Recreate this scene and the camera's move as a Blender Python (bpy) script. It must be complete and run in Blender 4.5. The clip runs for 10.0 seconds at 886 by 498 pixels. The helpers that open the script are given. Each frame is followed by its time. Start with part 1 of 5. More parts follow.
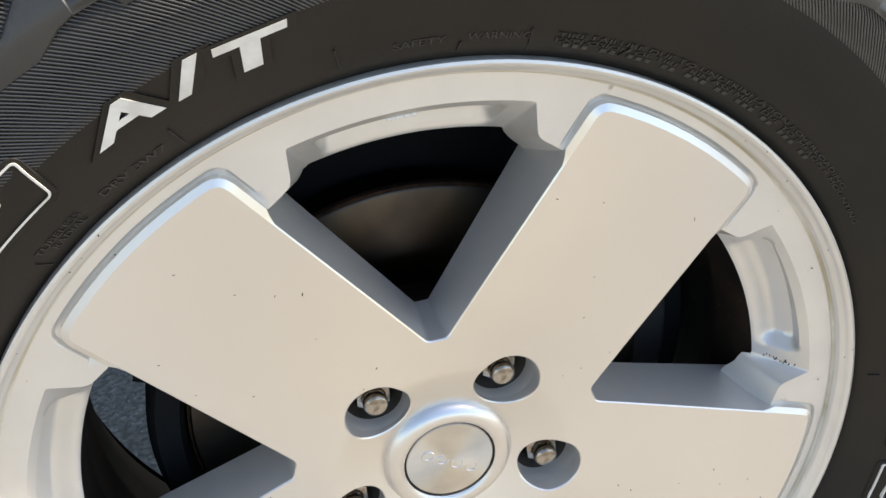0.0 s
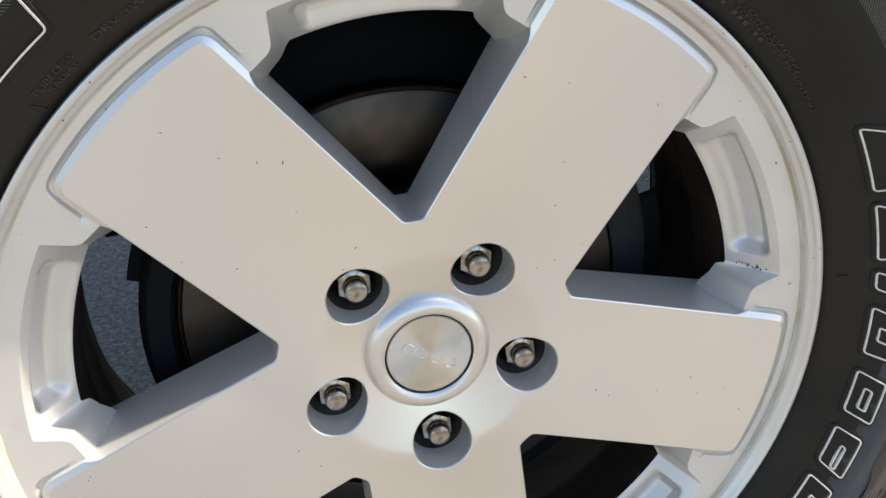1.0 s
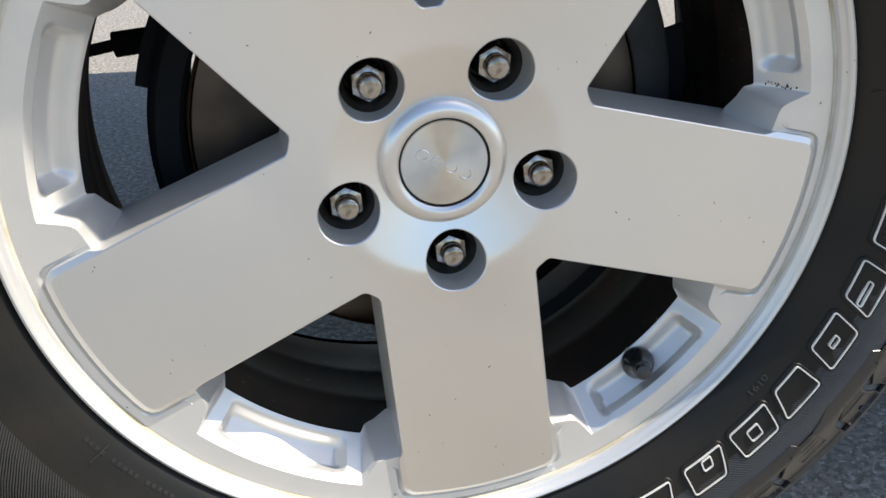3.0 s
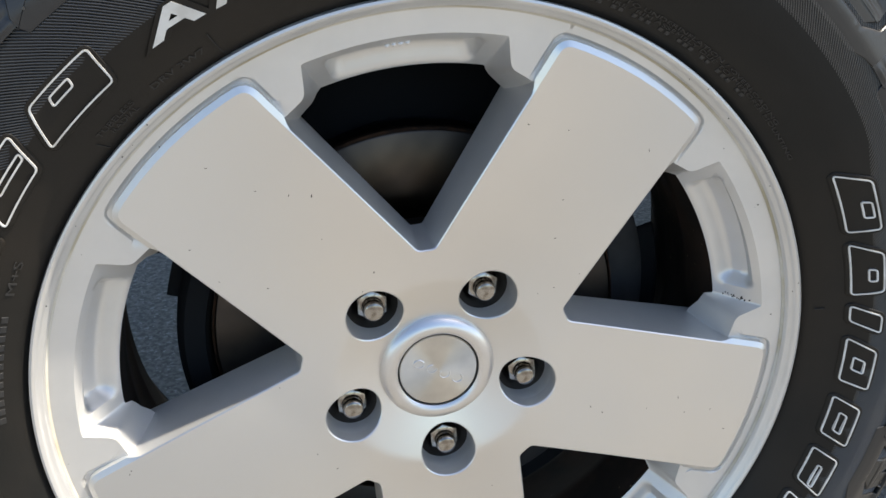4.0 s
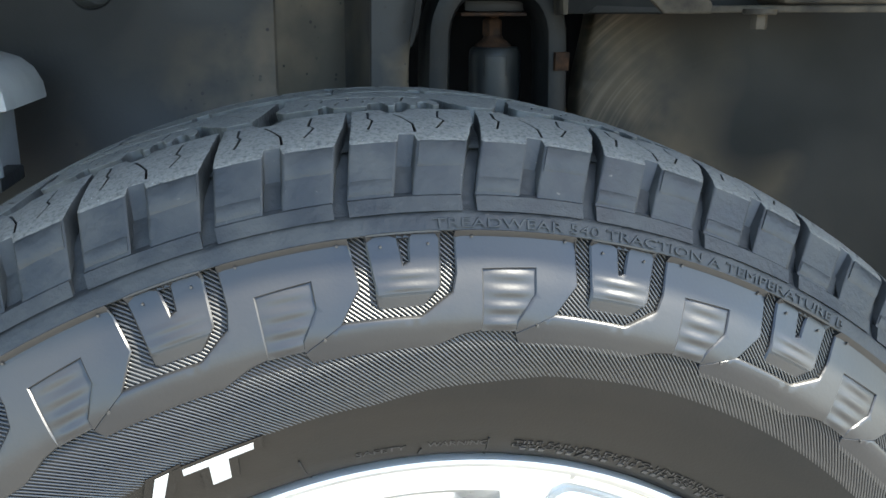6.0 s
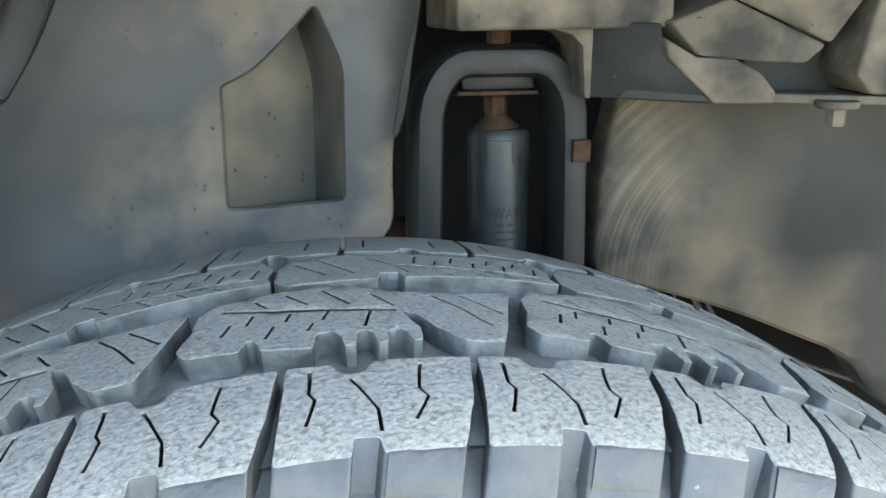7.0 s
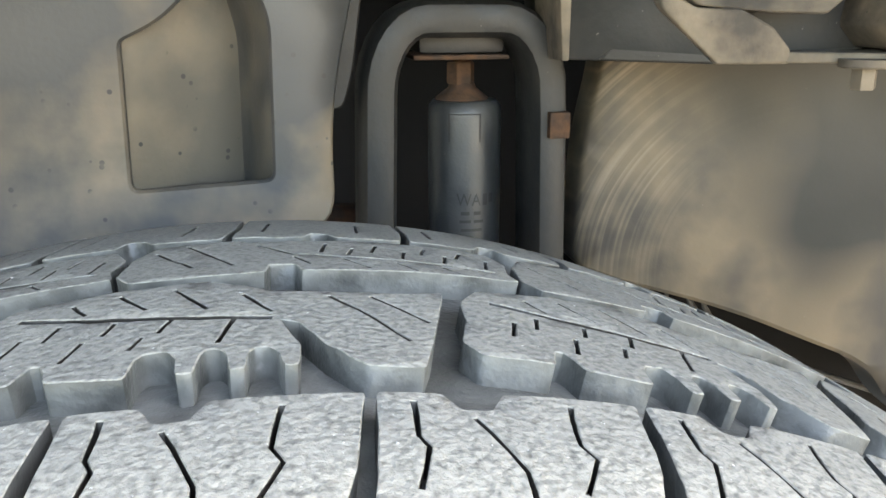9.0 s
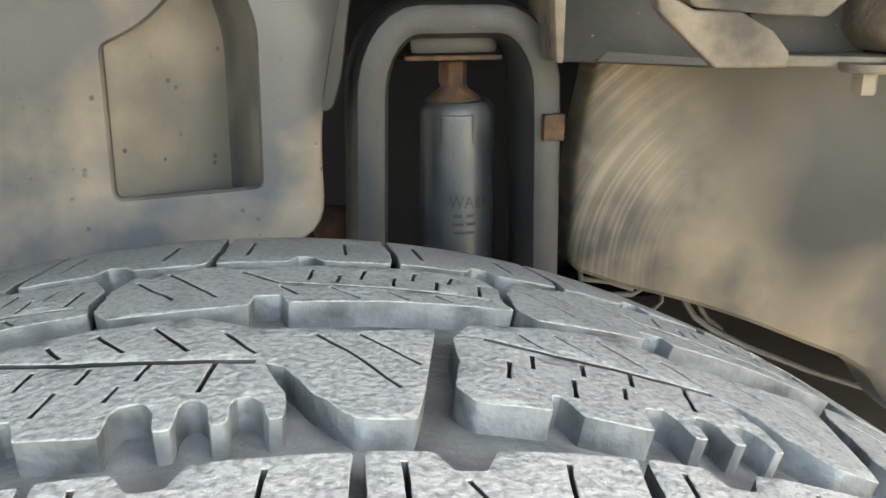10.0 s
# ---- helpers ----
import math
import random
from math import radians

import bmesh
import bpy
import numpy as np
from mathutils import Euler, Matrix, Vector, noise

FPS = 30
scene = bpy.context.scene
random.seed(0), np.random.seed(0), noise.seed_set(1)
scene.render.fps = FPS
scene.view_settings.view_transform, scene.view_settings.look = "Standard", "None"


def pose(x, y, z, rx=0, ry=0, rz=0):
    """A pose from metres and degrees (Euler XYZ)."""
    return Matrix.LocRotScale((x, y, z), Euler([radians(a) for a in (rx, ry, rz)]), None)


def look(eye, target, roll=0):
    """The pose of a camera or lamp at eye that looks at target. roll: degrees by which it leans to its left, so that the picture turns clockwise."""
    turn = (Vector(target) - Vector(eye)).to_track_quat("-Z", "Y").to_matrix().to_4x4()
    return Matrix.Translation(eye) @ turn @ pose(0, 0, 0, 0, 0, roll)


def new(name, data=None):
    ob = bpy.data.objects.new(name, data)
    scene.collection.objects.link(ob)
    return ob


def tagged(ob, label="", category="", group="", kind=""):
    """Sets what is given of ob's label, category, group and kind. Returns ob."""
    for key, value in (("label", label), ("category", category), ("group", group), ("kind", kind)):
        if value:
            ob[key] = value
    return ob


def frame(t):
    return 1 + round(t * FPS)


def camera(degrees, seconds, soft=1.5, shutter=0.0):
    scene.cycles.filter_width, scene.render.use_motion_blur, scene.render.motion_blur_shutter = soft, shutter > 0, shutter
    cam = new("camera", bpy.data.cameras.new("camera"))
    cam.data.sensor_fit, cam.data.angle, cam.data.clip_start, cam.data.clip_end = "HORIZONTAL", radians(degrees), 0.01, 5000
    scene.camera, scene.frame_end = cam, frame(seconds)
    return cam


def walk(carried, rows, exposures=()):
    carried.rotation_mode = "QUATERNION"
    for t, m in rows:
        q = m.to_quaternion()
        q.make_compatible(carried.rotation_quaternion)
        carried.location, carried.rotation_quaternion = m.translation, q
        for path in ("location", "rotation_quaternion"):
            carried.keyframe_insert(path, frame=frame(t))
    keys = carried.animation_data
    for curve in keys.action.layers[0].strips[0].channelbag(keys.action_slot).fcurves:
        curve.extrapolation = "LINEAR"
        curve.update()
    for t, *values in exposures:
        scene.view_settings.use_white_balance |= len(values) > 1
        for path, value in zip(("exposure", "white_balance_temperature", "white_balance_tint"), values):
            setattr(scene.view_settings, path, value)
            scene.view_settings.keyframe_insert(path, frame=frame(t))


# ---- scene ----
cam = camera(54.08, 10.0)
ROWS = [
    (0.0, -0.1012, -0.3723, 0.7497, 61.58, 0.30, -14.58),
    (0.5, -0.1053, -0.4104, 0.7240, 63.50, 0.79, -14.49),
    (1.0, -0.0946, -0.4386, 0.6744, 65.41, 0.76, -13.47),
    (1.5, -0.0979, -0.4371, 0.6149, 65.02, 0.62, -12.75),
    (2.0, -0.1053, -0.4427, 0.5708, 63.91, 0.25, -12.67),
    (2.2, -0.1068, -0.4499, 0.5525, 64.03, 0.13, -12.61),
    (3.3, -0.0943, -0.4820, 0.6020, 64.80, 0.29, -11.29),
    (3.5, -0.0870, -0.4925, 0.6384, 65.44, 0.48, -10.31),
    (4.0, -0.0993, -0.4851, 0.7040, 66.34, -0.05, -11.71),
    (4.5, -0.0958, -0.4900, 0.7489, 68.70, -0.09, -11.25),
    (5.0, -0.0931, -0.4838, 0.7886, 74.62, -0.22, -11.98),
    (5.2, -0.0787, -0.4679, 0.8035, 74.92, -0.20, -11.73),
    (6.3, -0.0544, -0.3196, 0.8579, 74.47, 0.09, -10.42),
    (6.5, -0.0475, -0.2794, 0.8712, 74.44, 0.38, -10.57),
    (7.0, -0.0242, -0.2082, 0.9008, 74.38, 0.25, -10.80),
    (7.5, 0.0067, -0.1782, 0.9036, 74.31, 0.20, -10.94),
    (8.0, 0.0175, -0.1588, 0.8990, 74.38, 0.24, -11.11),
    (8.5, 0.0095, -0.1512, 0.8948, 74.40, 0.11, -11.39),
    (9.0, 0.0140, -0.1227, 0.8706, 74.27, 0.06, -11.55),
    (9.5, 0.0142, -0.1124, 0.8721, 73.79, 0.03, -11.73),
    (10.0, 0.0168, -0.1101, 0.8800, 73.26, 0.11, -12.07),
]
walk(cam, [(t, pose(x, y, z, a, b, c)) for t, x, y, z, a, b, c in ROWS],
     exposures=[(0.0, 1.15, 7300, 10), (2.0, 0.65, 6800, 10), (3.5, 0.65, 6700, 9), (4.5, 1.05, 6600, 9), (5.0, 1.3, 6300, 7), (5.3, 1.35, 6300, 7), (5.8, 1.9, 6400, 5), (6.3, 2.98, 6700, 4), (6.6, 3.12, 6800, 4), (6.8, 3.42, 6900, 4), (7.0, 3.95, 7100, 5), (7.2, 3.75, 7200, 4), (7.5, 3.2, 7200, 2), (7.8, 2.95, 7200, 2), (8.0, 3.15, 7300, 3), (8.1, 3.5, 7500, 4), (8.3, 3.95, 7700, 6), (8.5, 4.38, 7800, 8), (8.7, 4.5, 8100, 9), (9.0, 4.38, 8600, 11), (10.0, 4.55, 9000, 11)])

# ---- light ----
SUN = Vector((0.52, -0.105, 0.845)).normalized()
world = bpy.data.worlds.new("sky")
scene.world = world
world.use_nodes = True
wn = world.node_tree.nodes
wl = world.node_tree.links
sky = wn.new("ShaderNodeTexSky")
sky.sky_type = "NISHITA"
sky.sun_disc = False
sky.sun_elevation = math.asin(SUN.z)
sky.sun_rotation = math.atan2(SUN.x, SUN.y)
wl.new(sky.outputs[0], wn["Background"].inputs[0])
wn["Background"].inputs[1].default_value = 0.15
sun = new("sun", bpy.data.lights.new("sun", "SUN"))
sun.data.energy, sun.data.angle, sun.data.color = 5.0, radians(0.55), (1.0, 0.93, 0.82)
sun.matrix_world = look(SUN * 6, (0, 0, 0.4))

# ---- materials ----
MATS = {}


def material(name, base, rough=0.5, metal=0.0, second=None, scale=8.0, mix=(0.4, 0.65), speck=None, speck_scale=300.0,
             speck_at=0.7, bump=0.0, bump_scale=120.0, coat=0.0, rough_var=0.12, aniso=0.0, vary=0.0, detail=6.0, streak=False, turned=False, drops=False, spec=0.5, darker_end=None):
    """Two-scale surface: broad stains between base and second, fine specks, fine relief."""
    if name in MATS:
        return MATS[name]
    m = bpy.data.materials.new(name)
    MATS[name] = m
    m.use_nodes = True
    nt = m.node_tree
    n, l = nt.nodes, nt.links
    p = n["Principled BSDF"]
    p.inputs["Roughness"].default_value = rough
    p.inputs["Metallic"].default_value = metal
    p.inputs["Coat Weight"].default_value = coat
    p.inputs["Specular IOR Level"].default_value = spec
    p.inputs["Coat Roughness"].default_value = 0.15
    p.inputs["Anisotropic"].default_value = aniso
    if turned:
        tan = n.new("ShaderNodeTangent")
        tan.direction_type, tan.axis = "RADIAL", "Y"
        l.new(tan.outputs[0], p.inputs["Tangent"])
    co = n.new("ShaderNodeTexCoord")
    where = co.outputs["Object"]
    if turned:
        away = n.new("ShaderNodeVectorMath")
        away.operation = "ADD"
        away.inputs[1].default_value = (0.437, 0.3791, 0.513)
        l.new(where, away.inputs[0])
        where = away.outputs[0]
    if vary:
        info = n.new("ShaderNodeObjectInfo")
        add = n.new("ShaderNodeVectorMath")
        add.operation = "MULTIPLY_ADD"
        l.new(info.outputs["Random"], add.inputs[0])
        add.inputs[1].default_value = (7.0, 5.0, 3.0)
        l.new(where, add.inputs[2])
        where = add.outputs[0]

    def noise_node(sc, det=detail):
        t = n.new("ShaderNodeTexNoise")
        t.inputs["Scale"].default_value = sc
        t.inputs["Detail"].default_value = det
        l.new(where, t.inputs["Vector"])
        return t

    def ramp(src, a, b):
        r = n.new("ShaderNodeMapRange")
        r.inputs[1].default_value, r.inputs[2].default_value = a, b
        l.new(src, r.inputs[0])
        return r.outputs[0]

    def blend(fac, c1, c2):
        x = n.new("ShaderNodeMix")
        x.data_type = "RGBA"
        l.new(fac, x.inputs[0])
        for sock, c in ((x.inputs[6], c1), (x.inputs[7], c2)):
            if isinstance(c, tuple):
                sock.default_value = (*c, 1)
            else:
                l.new(c, sock)
        return x.outputs[2]

    second = second or tuple(c * 0.85 for c in base)
    broad = noise_node(scale)
    col = blend(ramp(broad.outputs[0], *mix), base, second)
    fine = noise_node(bump_scale, 3.0)
    if speck:
        grit = noise_node(speck_scale, 2.0)
        col = blend(ramp(grit.outputs[0], speck_at, speck_at + 0.06), col, speck)
    if drops:
        # dried mud drops
        vo = n.new("ShaderNodeTexVoronoi")
        vo.inputs["Scale"].default_value = 120.0
        l.new(where, vo.inputs["Vector"])
        gate = n.new("ShaderNodeMath")
        gate.operation = "MULTIPLY"
        l.new(ramp(vo.outputs["Distance"], 0.19, 0.14), gate.inputs[0])
        l.new(ramp(noise_node(32.0, 2.0).outputs[0], 0.52, 0.57), gate.inputs[1])
        col = blend(gate.outputs[0], col, (0.012, 0.012, 0.012))
    if streak:
        # arcs wiped through the dust, uneven in width
        mp2 = n.new("ShaderNodeMapping")
        mp2.inputs["Location"].default_value = (-0.158, 0.0, 0.004)
        mp2.inputs["Scale"].default_value = (1.0, 0.0, 1.0)
        l.new(where, mp2.inputs["Vector"])
        far = n.new("ShaderNodeVectorMath")
        far.operation = "LENGTH"
        l.new(mp2.outputs[0], far.inputs[0])
        arc_at = n.new("ShaderNodeVectorMath")
        arc_at.operation = "MULTIPLY_ADD"
        l.new(where, arc_at.inputs[0])
        arc_at.inputs[1].default_value = (0.035, 0.0, 0.035)
        l.new(far.outputs["Value"], arc_at.inputs[2])
        wv = n.new("ShaderNodeTexNoise")
        wv.inputs["Scale"].default_value = 190.0
        wv.inputs["Detail"].default_value = 3.0
        l.new(arc_at.outputs[0], wv.inputs["Vector"])
        sep = n.new("ShaderNodeSeparateXYZ")
        l.new(where, sep.inputs[0])
        side = ramp(sep.outputs[0], 0.20, 0.05)
        mul = n.new("ShaderNodeMath")
        mul.operation = "MULTIPLY"
        l.new(ramp(wv.outputs[0], 0.47, 0.72), mul.inputs[0])
        l.new(side, mul.inputs[1])
        mul2 = n.new("ShaderNodeMath")
        mul2.operation = "MULTIPLY"
        ring_out = n.new("ShaderNodeMath")
        ring_out.operation = "MULTIPLY"
        l.new(mul.outputs[0], ring_out.inputs[0])
        l.new(ramp(far.outputs["Value"], 0.090, 0.135), ring_out.inputs[1])
        l.new(ring_out.outputs[0], mul2.inputs[0])
        l.new(ramp(noise_node(16.0, 3.0).outputs[0], 0.35, 0.62), mul2.inputs[1])
        col = blend(mul2.outputs[0], col, (0.145, 0.118, 0.083))
    if darker_end:
        # darker colour towards one side, its edge broken by noise: direction, from, to, colour
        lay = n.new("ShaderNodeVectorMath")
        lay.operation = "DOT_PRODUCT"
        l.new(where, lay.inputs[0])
        lay.inputs[1].default_value = darker_end[0]
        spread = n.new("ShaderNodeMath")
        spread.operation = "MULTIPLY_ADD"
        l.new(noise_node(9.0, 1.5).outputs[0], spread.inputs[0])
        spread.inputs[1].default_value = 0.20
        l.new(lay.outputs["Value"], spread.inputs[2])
        col = blend(ramp(spread.outputs[0], darker_end[1], darker_end[2]), col, darker_end[3])
    l.new(col, p.inputs["Base Color"])
    if rough_var:
        r = n.new("ShaderNodeMapRange")
        r.inputs[1].default_value, r.inputs[2].default_value = 0.3, 0.7
        r.inputs[3].default_value, r.inputs[4].default_value = max(0.03, rough - rough_var), min(1, rough + rough_var)
        l.new(broad.outputs[0], r.inputs[0])
        l.new(r.outputs[0], p.inputs["Roughness"])
    if bump:
        b = n.new("ShaderNodeBump")
        b.inputs["Strength"].default_value = 1.0
        b.inputs["Distance"].default_value = bump
        l.new(fine.outputs[0], b.inputs["Height"])
        l.new(b.outputs[0], p.inputs["Normal"])
    return m


ALLOY_FACE = material("machined_alloy", (0.77, 0.755, 0.73), 0.34, 0.97, second=(0.70, 0.69, 0.675), scale=7, mix=(0.35, 0.75), bump=0.00003, bump_scale=900, coat=0.25, rough_var=0.045, aniso=0.75, turned=True, detail=1.5)
ALLOY_PAINT = material("silver_paint", (0.70, 0.69, 0.67), 0.40, 0.6, second=(0.66, 0.65, 0.63), scale=30, bump=0.00002, bump_scale=1500, coat=0.25, rough_var=0.05)
ALLOY_POLISH = material("polished_alloy", (0.74, 0.73, 0.72), 0.33, 0.95, second=(0.70, 0.69, 0.68), scale=40, coat=0.25, rough_var=0.04)
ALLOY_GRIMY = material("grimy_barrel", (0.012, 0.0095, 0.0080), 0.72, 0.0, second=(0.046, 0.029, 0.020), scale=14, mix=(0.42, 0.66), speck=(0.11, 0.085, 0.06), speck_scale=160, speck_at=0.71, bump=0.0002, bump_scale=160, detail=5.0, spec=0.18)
CHROME = material("chrome", (0.42, 0.40, 0.37), 0.18, 1.0, second=(0.24, 0.21, 0.18), scale=220, mix=(0.45, 0.6), rough_var=0.08)
CAP_METAL = material("spun_alloy", (0.74, 0.72, 0.68), 0.42, 1.0, scale=40, rough_var=0.03, aniso=0.97, turned=True)
SEAM = material("black_seam", (0.012, 0.012, 0.012), 0.6)
VALVE_GLOSS = material("glossy_black_rubber", (0.012, 0.013, 0.014), 0.25, second=(0.02, 0.02, 0.02), scale=60, spec=0.6)
CHIP = material("paint_chip", (0.05, 0.045, 0.04), 0.7)
DIRT = material("ochre_dirt", (0.42, 0.37, 0.26), 0.8, second=(0.6, 0.57, 0.5), scale=25, mix=(0.4, 0.6))
RUBBER = material("sidewall_rubber", (0.0085, 0.0084, 0.0077), 0.52, second=(0.0215, 0.0172, 0.0128), scale=7, bump=0.00008, bump_scale=700, spec=0.27)
RUBBER_PAD = material("smooth_rubber", (0.0100, 0.0110, 0.0132), 0.36, second=(0.0195, 0.0186, 0.0180), scale=18, speck=(0.16, 0.16, 0.15), speck_scale=420, speck_at=0.80, bump=0.00006, bump_scale=600, rough_var=0.07, spec=0.66)
RIB_RUBBER = material("glossy_rib_rubber", (0.024, 0.0243, 0.0250), 0.38, second=(0.034, 0.033, 0.031), scale=16, rough_var=0.06, spec=0.9)
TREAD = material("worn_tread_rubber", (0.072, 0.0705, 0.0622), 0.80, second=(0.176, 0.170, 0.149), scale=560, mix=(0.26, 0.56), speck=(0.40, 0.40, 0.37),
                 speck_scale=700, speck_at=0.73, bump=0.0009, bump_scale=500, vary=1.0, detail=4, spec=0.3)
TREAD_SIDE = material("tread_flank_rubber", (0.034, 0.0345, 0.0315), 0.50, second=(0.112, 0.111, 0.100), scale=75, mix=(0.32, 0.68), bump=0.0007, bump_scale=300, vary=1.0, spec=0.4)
SHOULDER_SIDE = material("shoulder_flank_rubber", (0.024, 0.0255, 0.0255), 0.55, second=(0.052, 0.0525, 0.049), scale=45, mix=(0.36, 0.66), speck=(0.12, 0.11, 0.09), speck_scale=260, speck_at=0.74, bump=0.0006, bump_scale=260, vary=1.0, spec=0.4)
WHITE_RUBBER = material("white_letter_rubber", (0.72, 0.71, 0.68), 0.55, second=(0.58, 0.56, 0.52), scale=90)
LINER = material("dusty_liner_plastic", (0.0185, 0.0200, 0.0212), 0.60, second=(0.108, 0.085, 0.060), scale=11.0, mix=(0.44, 0.60), bump=0.00012, bump_scale=300, drops=True, detail=5.0, spec=0.42, darker_end=((-1.0, 0.0, 0.8), 0.13, 0.26, (0.0070, 0.0075, 0.0076)))
WALL_PLASTIC = material("dark_grey_plastic", (0.022, 0.0225, 0.022), 0.6, second=(0.046, 0.042, 0.034), scale=40, bump=0.0002, bump_scale=300)
LINER_B = material("dusty_inner_panel", (0.050, 0.045, 0.036), 0.66, second=(0.125, 0.100, 0.070), scale=14, mix=(0.38, 0.66), bump=0.00015, bump_scale=300, drops=True)
SPLASH = material("wiped_dusty_panel", (0.020, 0.0195, 0.0178), 0.58, second=(0.108, 0.084, 0.054), scale=8.0, mix=(0.44, 0.58), speck=(0.17, 0.15, 0.12), speck_scale=240, speck_at=0.77, bump=0.0001, bump_scale=300, streak=True, spec=0.35, detail=4.0, darker_end=((1.0, 0.0, 0.75), 0.225, 0.315, (0.0115, 0.0125, 0.0112)))
STEEL_BLACK = material("black_painted_steel", (0.0105, 0.0115, 0.0120), 0.55, second=(0.020, 0.0195, 0.018), scale=30, speck=(0.10, 0.095, 0.085), speck_scale=260, speck_at=0.74, bump=0.0003, bump_scale=220, spec=0.25)
WEB_STEEL = material("dusty_black_steel", (0.0135, 0.0135, 0.0125), 0.7, second=(0.026, 0.023, 0.019), scale=45, speck=(0.12, 0.11, 0.09), speck_scale=260, speck_at=0.73, bump=0.0004, bump_scale=220)
SHOCK_PAINT = material("satin_black_shock", (0.0160, 0.0175, 0.0190), 0.46, second=(0.026, 0.027, 0.0265), scale=40, speck=(0.09, 0.085, 0.075), speck_scale=420, speck_at=0.74, bump=0.0002, bump_scale=300, spec=0.4)
RUST = material("rusty_steel", (0.022, 0.013, 0.009), 0.85, second=(0.060, 0.031, 0.017), scale=120, bump=0.0004, bump_scale=400, spec=0.2)
DUST_STEEL = material("dusty_cast_steel", (0.098, 0.080, 0.057), 0.8, second=(0.024, 0.021, 0.0175), scale=24, mix=(0.40, 0.62), speck=(0.018, 0.017, 0.016), speck_scale=180, speck_at=0.72, bump=0.0008, bump_scale=180)
SHIELD = material("grey_dust_shield", (0.045, 0.046, 0.048), 0.55, second=(0.030, 0.030, 0.031), scale=25, bump=0.0002, bump_scale=200)
BRASS = material("dull_brass", (0.20, 0.13, 0.06), 0.45, 0.7, second=(0.10, 0.07, 0.04), scale=90)
ROTOR = material("rotor_steel", (0.082, 0.067, 0.056), 0.34, 1.0, second=(0.055, 0.047, 0.041), scale=30, rough_var=0.04, aniso=0.9, turned=True, detail=2.0)
GREY_PIPE = material("grey_coated_pipe", (0.050, 0.050, 0.048), 0.5, second=(0.030, 0.029, 0.027), scale=60)
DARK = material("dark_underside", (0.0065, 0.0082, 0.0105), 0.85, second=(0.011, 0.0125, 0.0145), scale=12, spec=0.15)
CLEAN_PLASTIC = material("clean_black_plastic", (0.0085, 0.0085, 0.0088), 0.55, second=(0.016, 0.015, 0.0138), scale=20, bump=0.0002, bump_scale=350, spec=0.3)
HOLE_STEEL = material("dark_hole_steel", (0.055, 0.050, 0.045), 0.5, 0.2, second=(0.030, 0.026, 0.022), scale=60, mix=(0.4, 0.6))
# darker than DARK: the shade of the gap under the panel is in it
BLACK_RAIL = material("near_black_rail", (0.0030, 0.0032, 0.0036), 0.8, second=(0.0055, 0.0052, 0.0048), scale=25, spec=0.12)
GREY_INK = material("dark_stamped_ink", (0.005, 0.005, 0.0055), 0.7)
BODY = material("body_paint_dark", (0.030, 0.032, 0.035), 0.35, second=(0.026, 0.028, 0.031), scale=2, coat=0.5, rough_var=0.02)
GREY_PLASTIC = material("grey_plastic", (0.34, 0.34, 0.33), 0.6, second=(0.28, 0.28, 0.27), scale=20, bump=0.0003, bump_scale=400)
ASPHALT = material("asphalt", (0.15, 0.143, 0.131), 0.9, second=(0.27, 0.256, 0.233), scale=110, mix=(0.42, 0.58), speck=(0.38, 0.37, 0.35), speck_scale=150, speck_at=0.60, bump=0.005, bump_scale=110)

# ---- mesh helpers ----
ZC = 0.395          # wheel centre above the datum
GROUND = ZC - 0.4045


def link_mesh(name, verts, faces, mats, parent=None, label="", mat_index=None, smooth=None, flip_fix=True, sharp=38):
    me = bpy.data.meshes.new(name)
    me.from_pydata([tuple(v) for v in verts], [], [tuple(f) for f in faces])
    for m in (mats if isinstance(mats, (list, tuple)) else [mats]):
        me.materials.append(m)
    if mat_index is not None:
        me.polygons.foreach_set("material_index", [int(i) for i in mat_index])
    if flip_fix:
        bm = bmesh.new()
        bm.from_mesh(me)
        bmesh.ops.recalc_face_normals(bm, faces=bm.faces)
        bm.to_mesh(me)
        bm.free()
    if smooth is not None:
        me.polygons.foreach_set("use_smooth", [bool(s) for s in (smooth if hasattr(smooth, "__len__") else [smooth] * len(me.polygons))])
        if not hasattr(smooth, "__len__") and smooth:
            me.set_sharp_from_angle(angle=radians(sharp))
    ob = new(name, me)
    if parent is not None:
        ob.parent = parent
    if label:
        tagged(ob, label)
    return ob


def part(name, bm, mat, parent, label="", smooth=True):
    me = bpy.data.meshes.new(name)
    bmesh.ops.recalc_face_normals(bm, faces=bm.faces)
    bm.to_mesh(me)
    bm.free()
    me.materials.append(mat)
    if smooth:
        me.polygons.foreach_set("use_smooth", [True] * len(me.polygons))
        me.set_sharp_from_angle(angle=radians(38))
    ob = new(name, me)
    ob.parent = parent
    if label:
        tagged(ob, label)
    return ob


def inside(poly, pts):
    """Which of the points lie in the polygon."""
    poly = np.asarray(poly)
    x, y = pts[:, 0], pts[:, 1]
    res = np.zeros(len(pts), bool)
    j = len(poly) - 1
    for i in range(len(poly)):
        xi, yi = poly[i]
        xj, yj = poly[j]
        if yi != yj:
            res ^= ((yi > y) != (yj > y)) & (x < (xj - xi) * (y - yi) / (yj - yi) + xi)
        j = i
    return res


from mathutils.geometry import delaunay_2d_cdt


